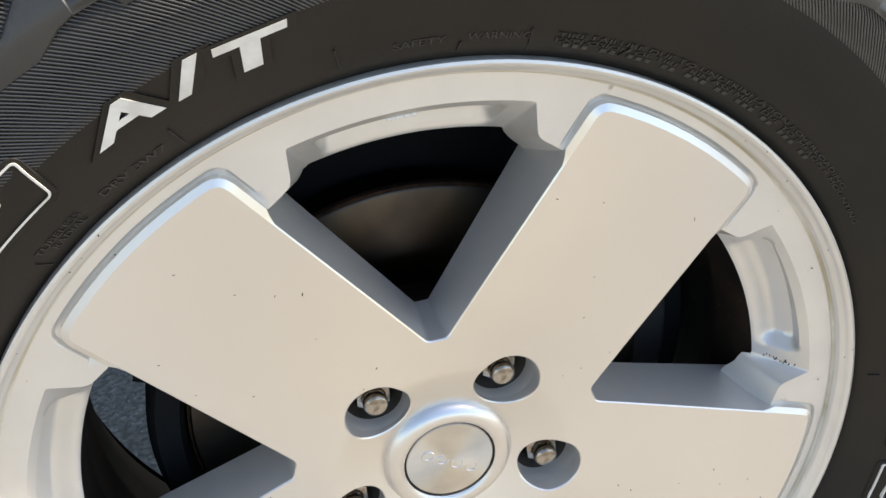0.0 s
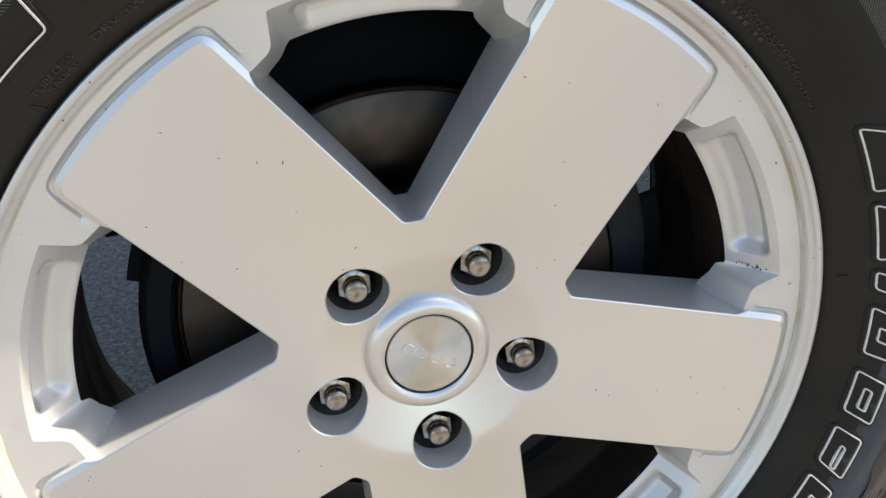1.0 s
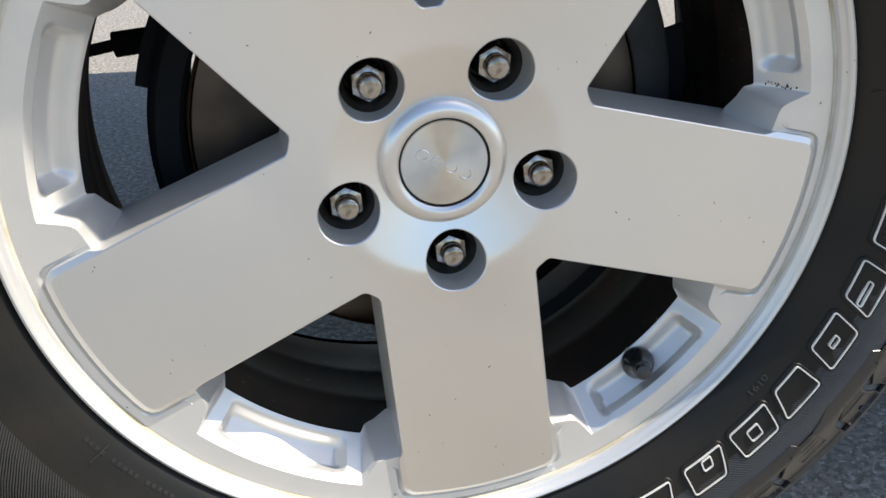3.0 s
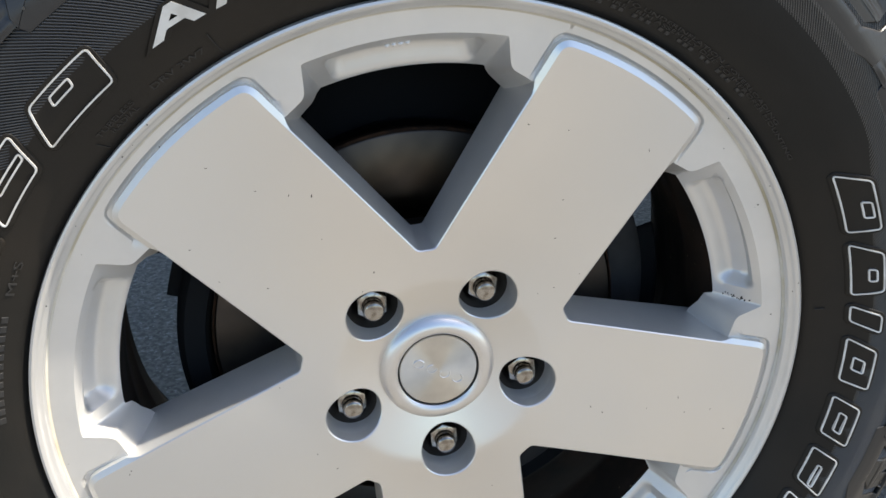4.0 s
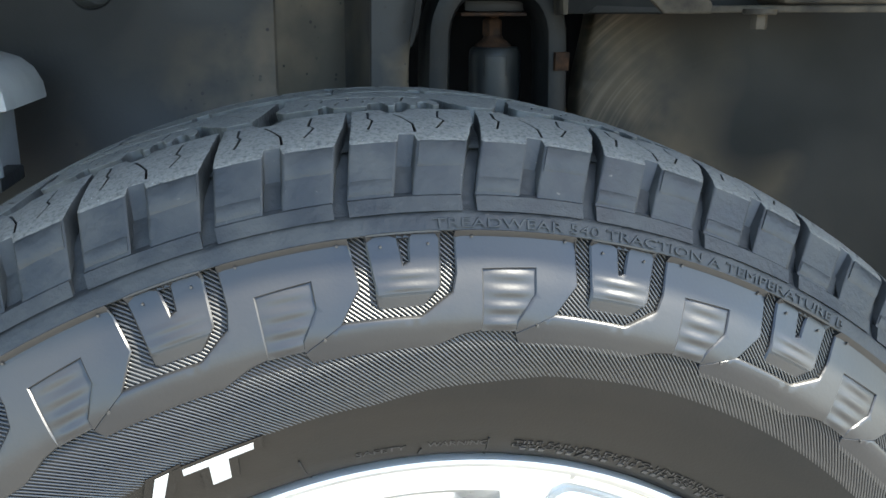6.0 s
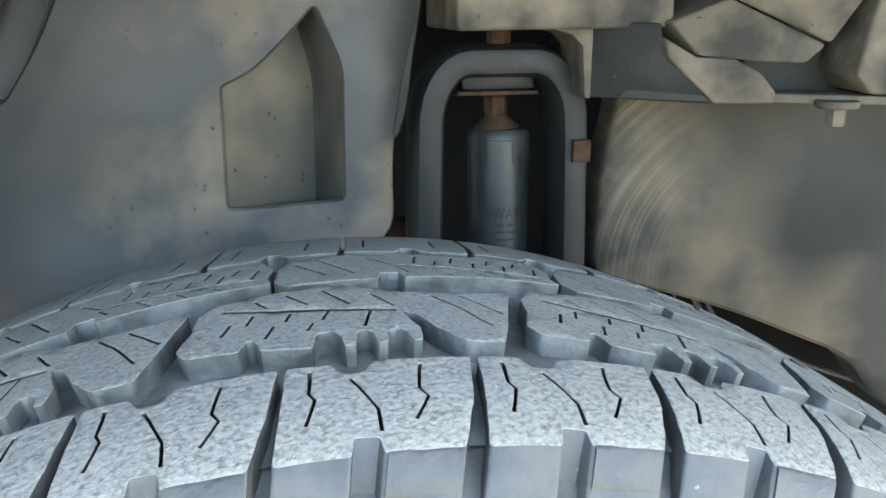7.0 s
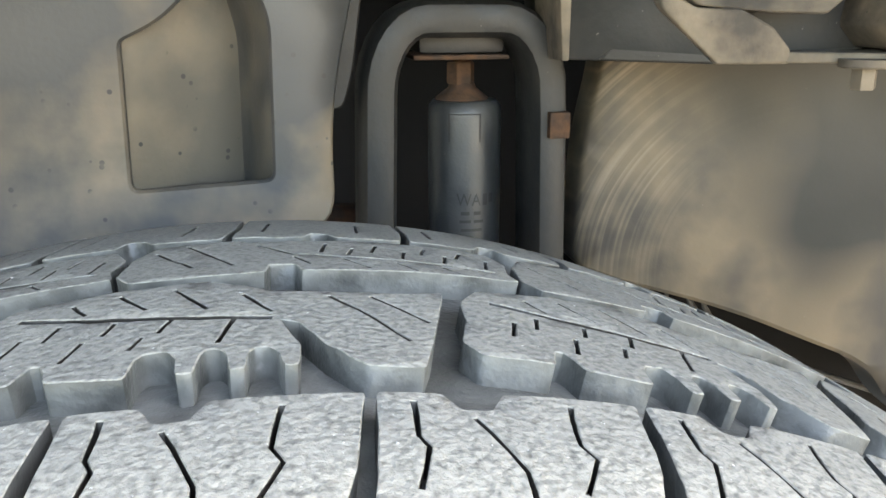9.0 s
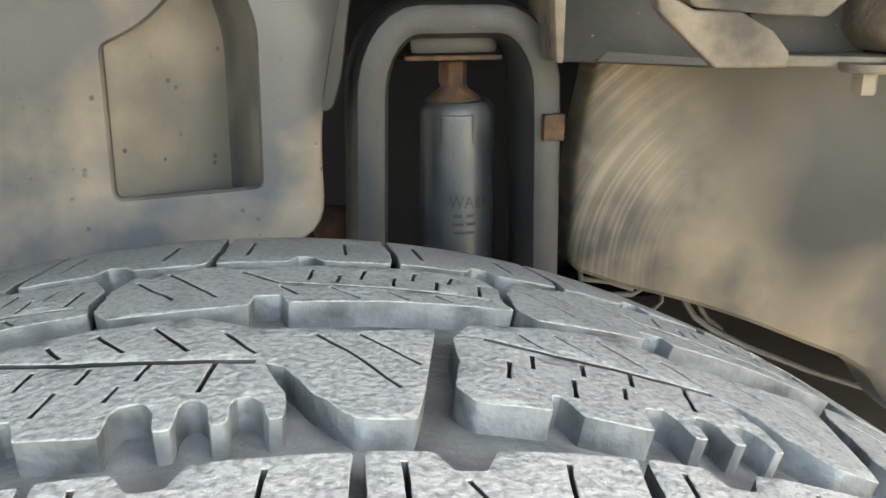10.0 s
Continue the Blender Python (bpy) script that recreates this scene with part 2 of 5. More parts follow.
def densify(loop, step):
    out = []
    for i, a in enumerate(loop):
        b = loop[(i + 1) % len(loop)]
        k = max(1, int(math.ceil(math.hypot(b[0] - a[0], b[1] - a[1]) / step)))
        out += [(a[0] + (b[0] - a[0]) * j / k, a[1] + (b[1] - a[1]) * j / k) for j in range(k)]
    return out


def sheet(outline, holes=(), step=0.01, edge_step=None, rows=None, clear=None):
    """A triangulated flat region with holes: points and triangles."""
    loops = [densify(l, edge_step or step) for l in (outline, *holes)]
    pts, edges = [], []
    for l in loops:
        o = len(pts)
        pts += l
        edges += [(o + i, o + (i + 1) % len(l)) for i in range(len(l))]
    arr = np.array(outline)
    x0, y0 = arr.min(0)
    x1, y1 = arr.max(0)
    gx, gy = np.meshgrid(np.arange(x0 + step / 2, x1, step), np.arange(y0 + step / 2, y1, step * 0.87))
    gx = gx + (np.arange(gx.shape[0]) % 2)[:, None] * step / 2
    grid = np.stack([gx.ravel(), gy.ravel()], 1)
    if len(grid):
        keep = inside(outline, grid)
        for h in holes:
            keep &= ~inside(h, grid)
        border = np.array(pts)
        grid = grid[keep]
        if len(grid):
            d = np.sqrt(((grid[:, None, :] - border[None]) ** 2).sum(2)).min(1)
            grid = grid[d > step * 0.35]
            if rows is not None:
                ok = inside(outline, rows)
                for h in holes:
                    ok &= ~inside(h, rows)
                grid = np.array([g for g in grid if not clear(*g)] + list(rows[ok]))
            pts = pts + [tuple(g) for g in grid]
    v, _, f, *_ = delaunay_2d_cdt([Vector(p) for p in pts], edges, [], 0, 1e-9)
    v = np.array([tuple(p) for p in v])
    f = np.array([t for t in f if len(t) == 3])
    c = v[f].mean(1)
    ok = inside(outline, c)
    for h in holes:
        ok &= ~inside(h, c)
    return v, f[ok]


def slab(outline, holes, step, top, base, chamfer=0.0, edge_step=None, steep=1.0, hole_kind=1, draft=0.0, rows=None, clear=None):
    """Verts, faces and kinds (0 top, 1 flank) of a piece: its face mapped by top(u, v, d, n), flanks down to base(u, v).
    top's d is the depth below the face, for the chamfer."""
    v, f = sheet(outline, holes, step, edge_step, rows, clear)
    count = {}
    for t in f:
        for a, b in ((t[0], t[1]), (t[1], t[2]), (t[2], t[0])):
            count[(a, b)] = count.get((a, b), 0) + 1
    rim = [(a, b) for (a, b) in count if (b, a) not in count]
    nrm = {}
    for a, b in rim:
        d = v[b] - v[a]
        n = np.array((d[1], -d[0])) / (np.hypot(*d) + 1e-12)
        for k in (a, b):
            nrm[k] = nrm.get(k, np.zeros(2)) + n
    verts = [top(p[0], p[1], 0.0) for p in v]
    faces = [tuple(t) for t in f]
    kinds = [0] * len(faces)
    steps = {}
    for k, n in nrm.items():
        n = n / (np.hypot(*n) + 1e-12)
        p = v[k]
        row = []
        ch = chamfer(p[0], p[1]) if callable(chamfer) else chamfer
        q = p + n * ch
        if chamfer:
            row.append(len(verts))
            verts.append(top(q[0], q[1], ch * (steep(p[0], p[1]) if callable(steep) else steep)))
        else:
            row.append(len(verts))
            verts.append(top(p[0], p[1], 0.0))
        row.append(len(verts))
        if draft and not inside(outline, np.array([p + n * 2e-5]))[0]:
            q = q + n * draft
        verts.append(base(q[0], q[1]))
        steps[k] = row
    mids = np.array([(v[a] + v[b]) / 2 + np.array(((v[b] - v[a])[1], -(v[b] - v[a])[0])) * (2e-5 / (np.hypot(*(v[b] - v[a])) + 1e-12)) for a, b in rim])
    in_hole = inside(outline, mids)
    for (a, b), deep in zip(rim, in_hole):
        if chamfer:
            faces.append((b, a, steps[a][0], steps[b][0]))
            kinds.append(0)
        faces.append((steps[b][0], steps[a][0], steps[a][1], steps[b][1]))
        kinds.append(hole_kind if deep else 1)
    return verts, faces, kinds


def cyl(r, th, y):
    a = radians(th)
    return (r * math.cos(a), y, r * math.sin(a))


def lathe(profile, n=180, closed=False, arc=(0.0, 360.0)):
    """Verts and faces of a profile of (r, y) turned about the wheel's axis."""
    full = arc[1] - arc[0] >= 359.9
    m = n if full else n + 1
    verts = [cyl(r, arc[0] + (arc[1] - arc[0]) * i / n, y) for i in range(m) for r, y in profile]
    k = len(profile)
    faces = []
    for i in range(n):
        j = (i + 1) % m
        for q in range(k - (0 if closed else 1)):
            w = (q + 1) % k
            faces.append((i * k + q, i * k + w, j * k + w, j * k + q))
    return verts, faces


def sipe(pts, half):
    """A thin slot along a line of points, as a closed loop."""
    pts = [np.array(p) for p in pts]
    left, right = [], []
    for i, p in enumerate(pts):
        d = pts[min(i + 1, len(pts) - 1)] - pts[max(i - 1, 0)]
        n = np.array((-d[1], d[0])) / np.hypot(*d)
        left.append(tuple(p + n * half))
        right.append(tuple(p - n * half))
    return left + right[::-1]


def rounded(loop, radius, k=4):
    """The loop with its corners rounded; radius is one number or one a corner."""
    out = []
    m = len(loop)
    for i in range(m):
        r = radius[i] if hasattr(radius, "__len__") else radius
        p = np.array(loop[i], float)
        a = np.array(loop[i - 1], float) - p
        b = np.array(loop[(i + 1) % m], float) - p
        la, lb = np.hypot(*a), np.hypot(*b)
        r2 = min(r, la * 0.45, lb * 0.45)
        if r2 < 1e-6:
            out.append(tuple(p))
            continue
        s, e = p + a / la * r2, p + b / lb * r2
        for j in range(k + 1):
            t = j / k
            out.append(tuple((1 - t) ** 2 * s + 2 * t * (1 - t) * p + t * t * e))
    return out


def box_bm(bm, lo, hi, bevel=0.0):
    lo, hi = Vector(lo), Vector(hi)
    r = bmesh.ops.create_cube(bm, size=1.0, matrix=Matrix.Translation((lo + hi) / 2) @ Matrix.Diagonal((*(hi - lo), 1)))
    if bevel:
        es = list({e for v in r["verts"] for e in v.link_edges})
        bmesh.ops.bevel(bm, geom=es, offset=bevel, segments=2, affect="EDGES", profile=0.6)


def tube_bm(bm, pts, radius, n=14, caps=True, squash=1.0):
    """A round bar along a line of points."""
    pts = [Vector(p) for p in pts]
    rings = []
    side = None
    for i, p in enumerate(pts):
        d = (pts[min(i + 1, len(pts) - 1)] - pts[max(i - 1, 0)]).normalized()
        if side is None:
            side = d.orthogonal().normalized()
        side = (side - d * side.dot(d)).normalized()
        up = d.cross(side)
        r = radius[i] if hasattr(radius, "__len__") else radius
        rings.append([bm.verts.new(p + side * r * math.cos(2 * math.pi * j / n) + up * r * squash * math.sin(2 * math.pi * j / n)) for j in range(n)])
    for a, b in zip(rings, rings[1:]):
        for j in range(n):
            bm.faces.new((a[j], a[(j + 1) % n], b[(j + 1) % n], b[j]))
    if caps:
        bm.faces.new(rings[0][::-1])
        bm.faces.new(rings[-1])


def turned_bm(bm, profile, centre, axis, n=32, rot=0.0):
    """A turned form: profile of (radius, distance along the axis)."""
    axis = Vector(axis).normalized()
    a = axis.orthogonal().normalized()
    b = axis.cross(a)
    rings = []
    for r, h in profile:
        rings.append([bm.verts.new(Vector(centre) + axis * h + (a * math.cos(rot + 2 * math.pi * j / n) + b * math.sin(rot + 2 * math.pi * j / n)) * max(r, 1e-5)) for j in range(n)])
    for p, q in zip(rings, rings[1:]):
        for j in range(n):
            bm.faces.new((p[j], p[(j + 1) % n], q[(j + 1) % n], q[j]))
    bm.faces.new(rings[0][::-1])
    bm.faces.new(rings[-1])


def empty(name, at, label, category, group="", kind=""):
    ob = new(name)
    ob.location = at
    return tagged(ob, label, category, group, kind)


# ---- ground ----
bm = bmesh.new()
bmesh.ops.create_grid(bm, x_segments=24, y_segments=24, size=60.0)
for v in bm.verts:
    v.co.z = GROUND
me = bpy.data.meshes.new("ground")
bm.to_mesh(me)
bm.free()
me.materials.append(ASPHALT)
ground = tagged(new("ground", me), "coarse grey asphalt paving with pale stone chips", "ground", kind="structure")

# ---- alloy wheel ----
TH0 = 59.5          # angle of the first spoke
HALF = 0.0510       # half a spoke's width
CAST = 96.6
wheel = empty("alloy_wheel", (0, 0, ZC), "five-spoke silver alloy wheel with machined faces inside the tyre", "wheel")


def face_y(r):
    """Depth of the machined face at a radius: flat hub, then rising towards the rim."""
    s = 0.006
    t = (r - 0.088) / s
    soft = s * (math.log1p(math.exp(t)) if t < 30 else t)
    dish = max(0.0, 0.0705 - r)
    return -0.0945 * soft + 0.36 * dish * dish / (dish + 0.0012)


def star_outline():
    loop = []
    for k in range(5):
        a = radians(TH0 + 72 * k)
        u, v = np.array((math.cos(a), math.sin(a))), np.array((-math.sin(a), math.cos(a)))
        r_notch, half_n = 0.0920, 0.0058
        b = radians(TH0 + 72 * k - 36)
        nb = np.array((math.cos(b), math.sin(b)))
        tb = np.array((-math.sin(b), math.cos(b)))
        loop.append((tuple(nb * r_notch - tb * half_n), 0.003))
        loop.append((tuple(nb * r_notch + tb * half_n), 0.003))
        edge = []
        for s in (-1, 1):
            edge.append(s * HALF)
        loop.append((tuple(u * math.sqrt(0.2286 ** 2 - HALF ** 2) - v * HALF), 0.006))
        for j in range(1, 8):
            q = -HALF + 2 * HALF * j / 8
            loop.append((tuple(u * math.sqrt(0.2286 ** 2 - q ** 2) + v * q), 0.0))
        loop.append((tuple(u * math.sqrt(0.2286 ** 2 - HALF ** 2) + v * HALF), 0.006))
    return rounded([p for p, _ in loop], [r for _, r in loop], 4)


def circle(r, at=(0, 0), n=40):
    return [(at[0] + r * math.cos(2 * math.pi * i / n), at[1] + r * math.sin(2 * math.pi * i / n)) for i in range(n)]


LUG_R = 0.0196
LUGS = [(0.0635 * math.cos(radians(TH0 + 72 * k)), 0.0635 * math.sin(radians(TH0 + 72 * k))) for k in range(5)]
outline = star_outline()
HUB_HOLE = 0.0392
hub_rows = np.array([(r * math.cos(2 * math.pi * (i + 0.5 * (n % 2)) / 96), r * math.sin(2 * math.pi * (i + 0.5 * (n % 2)) / 96))
                     for n, r in enumerate((0.0397, 0.0410, 0.0430, 0.0455, 0.0485, 0.0520, 0.0555, 0.0590, 0.0625, 0.0655, 0.0680, 0.0700, 0.0720, 0.0745)) for i in range(96)])
hub_rows = hub_rows[np.array([min(math.dist(q, p) for p in LUGS) > LUG_R + 0.0013 for q in hub_rows])]


def tip(u, v):
    """From 0 on the arms to 1 at their outer ends."""
    return min(1.0, max(0.0, (math.hypot(u, v) - 0.198) / 0.006))


vs, fs, ks = slab(outline, [circle(LUG_R, p) for p in LUGS] + [circle(HUB_HOLE, n=96)], 0.006,
                  lambda u, v, d: (u, face_y(math.hypot(u, v)) + d, v), lambda u, v: (u, 0.036, v), draft=0.003,
                  chamfer=lambda u, v: (0.0007 + 0.0029 * tip(u, v)) if math.hypot(u, v) > 0.0395 else 0.0003, edge_step=0.004, steep=lambda u, v: 0.9 - 0.37 * tip(u, v),
                  rows=hub_rows, clear=lambda u, v: math.hypot(u, v) < 0.077)
link_mesh("spoke_face", vs, fs, [ALLOY_FACE, ALLOY_PAINT], wheel, "machined silver five-armed face with dull painted flanks", mat_index=ks, smooth=True, sharp=21)

# ring of the rim with a window outline cut between each pair of spokes


def ring_y(r):
    return -0.0094 - 0.10 * (r - 0.2284)


# a window's outer edge from one spoke to the next, with the inner edge of the opening below it: radius, angle, radius, angle, depth
EAR = [(0.2026, 21.9, 0.1870, 20.6, 0.032), (0.2036, 20.4, 0.1900, 19.4, 0.030), (0.2082, 16.5, 0.1978, 15.5, 0.024)]
ARC_N = 44


def window_pairs():
    rows = list(EAR)
    rows += [(0.2262, 15.0 - 30.0 * i / ARC_N, 0.2040, (15.0 - 30.0 * i / ARC_N) * 0.93, 0.018) for i in range(ARC_N + 1)]
    return rows + [(r, -a, r2, -a2, y) for r, a, r2, a2, y in EAR[::-1]]


def flat(r, th):
    return (r * math.cos(radians(th)), r * math.sin(radians(th)))


win_c = [TH0 + 36 + 72 * k for k in range(5)]
WROWS = window_pairs()
WRAD = [0.0, 0.004, 0.004, 0.0015] + [0.0] * (ARC_N - 1) + [0.0015, 0.004, 0.004, 0.0]
W_OUT = rounded([flat(q[0], q[1]) for q in WROWS], WRAD, 4)
W_IN = rounded([flat(q[2], q[3]) for q in WROWS], WRAD, 4)
W_DEEP = [q[0] for q in rounded([(q[4], 0.1 * i) for i, q in enumerate(WROWS)], WRAD, 4)]


def turn2(p, deg):
    a = radians(deg)
    return (p[0] * math.cos(a) - p[1] * math.sin(a), p[0] * math.sin(a) + p[1] * math.cos(a))


inner = []
for c in reversed(win_c):
    inner += [turn2(p, c) for p in W_OUT]
    a = radians(c - 36)
    for j in range(13):
        v = (HALF - 0.002) * (1 - j / 6)
        u = math.sqrt(0.2266 ** 2 - v * v)
        inner.append((u * math.cos(a) - v * math.sin(a), u * math.sin(a) + v * math.cos(a)))


def cove(px, pz):
    """Depth of the shallow groove that runs round each spoke's tip."""
    r = math.hypot(px, pz)
    a = (math.degrees(math.atan2(pz, px)) - TH0 + 36) % 72 - 36
    du, dv = r - 0.2286, abs(r * math.sin(radians(a))) - HALF
    d = math.hypot(du, dv) if du > 0 and dv > 0 else max(du, dv)
    q = min(1.0, max(0.0, (0.0066 - d) / 0.0016))
    f = min(1.0, max(0.0, (r - 0.208) / 0.008))
    return 0.0023 * q * q * (3 - 2 * q) * f * f * (3 - 2 * f)


rows = []
for k in range(5):
    a = radians(TH0 + 72 * k)
    uc = math.sqrt(0.2286 ** 2 - HALF ** 2)
    for off in (0.0004, 0.0018, 0.0034, 0.0048, 0.0054, 0.0060, 0.0067, 0.0080):
        line = []
        for s in (-1, 1):
            line += [(0.206 + (uc - 0.206) * q / 8, s * (HALF + off)) for q in range(9)]
            base_a = math.atan2(s * HALF, uc)
            line += [(uc + off * math.cos(base_a + s * q), s * HALF + off * math.sin(base_a + s * q)) for q in (0.25, 0.5, 0.75, 1.0)]
        line += [((0.2286 + off) * math.cos(q), (0.2286 + off) * math.sin(q)) for q in np.linspace(-math.asin(HALF / 0.2286), math.asin(HALF / 0.2286), 48)]
        rows += [(u * math.cos(a) - v * math.sin(a), u * math.sin(a) + v * math.cos(a)) for u, v in line]


def by_spoke(px, pz):
    r = math.hypot(px, pz)
    a = (math.degrees(math.atan2(pz, px)) - TH0 + 36) % 72 - 36
    return max(r - 0.2286, abs(r * math.sin(radians(a))) - HALF) < 0.0088


v2, f2 = sheet(circle(0.2405, n=240), [inner], 0.004, 0.003, rows=np.array(rows), clear=by_spoke)
link_mesh("rim_ring", [(p[0], ring_y(math.hypot(*p)) + cove(*p), p[1]) for p in v2], f2, ALLOY_PAINT, wheel, "satin silver painted outer ring", smooth=True)

# rolled lip and barrel
lip = [(0.2405, -0.0107), (0.2412, -0.0124), (0.2418, -0.0150), (0.2425, -0.0163), (0.2440, -0.0172), (0.2447, -0.0190), (0.2455, -0.0205), (0.2470, -0.0213), (0.2484, -0.0208), (0.2490, -0.0190), (0.2488, -0.0120), (0.2400, -0.0060), (0.2330, 0.0050)]
vs, fs = lathe(lip, 240)
link_mesh("rim_lip", vs, fs, ALLOY_PAINT, wheel, "bright rolled silver lip", smooth=True)
barrel = [(0.2330, 0.005), (0.2300, 0.014), (0.2120, 0.018), (0.2060, 0.022), (0.2062, 0.050), (0.2070, 0.060), (0.2066, 0.063), (0.2072, 0.070), (0.2090, 0.073), (0.2105, 0.090), (0.2122, 0.106), (0.2117, 0.109), (0.2123, 0.115), (0.2140, 0.118), (0.2155, 0.138), (0.2230, 0.160), (0.2320, 0.185), (0.2380, 0.196), (0.2400, 0.190), (0.2300, 0.170), (0.2200, 0.140), (0.2150, 0.09), (0.2150, 0.03)]
vs, fs = lathe(barrel, 180)
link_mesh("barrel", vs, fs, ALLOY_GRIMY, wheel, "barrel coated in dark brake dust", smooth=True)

# scooped bevels of the five windows
NB = 18
for c in win_c:
    grid = []
    NA = len(W_OUT) - 1
    for o, q, deep in zip(W_OUT, W_IN, W_DEEP):
        r, a = math.hypot(*o), math.degrees(math.atan2(o[1], o[0]))
        o, q = np.array((*o, ring_y(r))), np.array((*q, deep))
        for j in range(NB + 1):
            t = j / NB
            p = o * (1 - t) + q * t
            w = min(1.0, max(0.0, (12.3 - abs(a)) / 2.0)) if r > 0.22 else 0.0
            w = w * w * (3 - 2 * w)
            g = min(1.0, max(0.0, (t - 0.17) / 0.16)) * min(1.0, max(0.0, (0.96 - t) / 0.30))
            g = g * g * (3 - 2 * g)
            d = 0.0088 * w * g
            p = p + np.array((math.cos(radians(a)) * 0.72 * d, math.sin(radians(a)) * 0.72 * d, 0.70 * d))
            grid.append((p[0], p[2], p[1]))
    fs = [(i * (NB + 1) + j, i * (NB + 1) + j + 1, (i + 1) * (NB + 1) + j + 1, (i + 1) * (NB + 1) + j) for i in range(NA) for j in range(NB)]
    m = Matrix.Rotation(-radians(c), 4, "Y")
    ob = link_mesh("window_bevel", [tuple(m @ Vector(p)) for p in grid], fs, ALLOY_PAINT, wheel, smooth=True)

# small cast mark on the bevel of the top window
bm = bmesh.new()
for q in range(4):
    a0 = radians(CAST - 1.5 + q)
    tube_bm(bm, [(0.2215 * math.cos(a0 + s), -0.0040, 0.2215 * math.sin(a0 + s)) for s in (-0.006, 0.0, 0.006)], [0.0008, 0.0013, 0.0008], 8)
part("cast_mark", bm, ALLOY_PAINT, wheel)

# lug seats, nuts, cap
for k, p in enumerate(LUGS):
    bm = bmesh.new()
    rings = []
    for r, y in [(LUG_R + 0.0001, None), (LUG_R - 0.0003, 0.0012), (0.0187, 0.0140), (0.0172, 0.0195)]:
        ring = []
        for x, z in circle(r, p):
            rim = face_y(math.hypot(x, z))
            ring.append(bm.verts.new((x, rim if y is None else (rim + y if y < 0.01 else y), z)))
        rings.append(ring)
    for f, g in zip(rings, rings[1:]):
        for j in range(40):
            bm.faces.new((f[j], f[(j + 1) % 40], g[(j + 1) % 40], g[j]))
    part("lug_pocket", bm, ALLOY_PAINT, wheel)
    # darker steel: the shade deep in the hole is put into its colour
    bm = bmesh.new()
    turned_bm(bm, [(0.0172, 0.0195), (0.0152, 0.0235), (0.0138, 0.0260), (0.0132, 0.0480), (0.0002, 0.0485)], (p[0], 0, p[1]), (0, 1, 0), 40)
    bm.faces.ensure_lookup_table()
    bmesh.ops.delete(bm, geom=[f for f in bm.faces if len(f.verts) > 4], context="FACES")
    part("stud_hole", bm, HOLE_STEEL, wheel)
    nut = tagged(new("lug_nut"), "chrome acorn lug nut")
    nut.location = (p[0], 0, p[1])
    nut.parent = wheel
    bm = bmesh.new()
    turned_bm(bm, [(0.0112, 0.046), (0.0112, 0.0200), (0.0108, 0.0182), (0.0090, 0.0172)], (0, 0, 0), (0, 1, 0), 6, rot=0.3 + k)
    part("hex_flange", bm, CHROME, nut)
    bm = bmesh.new()
    turned_bm(bm, [(0.0072, 0.026), (0.0072, 0.0165), (0.0068, 0.0158), (0.0068, 0.0150), (0.0071, 0.0142), (0.0071, 0.0102), (0.0066, 0.0089), (0.0054, 0.0081), (0.0028, 0.0078), (0.0004, 0.0077)], (0, 0, 0), (0, 1, 0), 32)
    part("nut_tip", bm, CHROME, nut)

CAP_Y = 0.0088
vs, fs = lathe([(r, y + CAP_Y) for r, y in [(0.03982, 0.010), (0.03955, 0.0040), (0.03910, 0.0015), (0.03837, 0.0002), (0.03665, -0.0018), (0.03394, -0.0034), (0.03122, -0.0037), (0.02914, -0.0030), (0.02787, -0.0018), (0.02751, 0.0010)]], 96)
link_mesh("hub_ring", vs, fs, ALLOY_POLISH, wheel, "raised rounded silver ring round the cap", smooth=True)
vs, fs = lathe([(0.02751, 0.0010 + CAP_Y), (0.02679, 0.0010 + CAP_Y), (0.02661, -0.0006 + CAP_Y)], 96)
link_mesh("cap_seam", vs, fs, SEAM, wheel, smooth=True)
bm = bmesh.new()
turned_bm(bm, [(0.02661, 0.004), (0.02661, -0.0008), (0.02606, -0.0015), (0.01358, -0.0020), (0.00009, -0.0021)], (0, CAP_Y, 0), (0, 1, 0), 96)
cap = part("centre_cap", bm, CAP_METAL, wheel, "spun metal centre cap with a worn badge")
for i in range(4):
    # worn remains of the badge, four rings in a slanting row
    bm = bmesh.new()
    x, z = -0.0135 + i * 0.0088, 0.0062 - i * 0.0046
    tube_bm(bm, [(x + 0.0036 * math.cos(q), -0.0020 + CAP_Y, z + 0.0030 * math.sin(q)) for q in np.linspace(0.3 + i, 5.8 + i - i * 0.5, 14)], 0.0005, 6)
    part("badge_mark", bm, ALLOY_POLISH, cap)
# stone chips and a line of dirt in the corner of the lip
rng = random.Random(5)
vs, fs = [], []
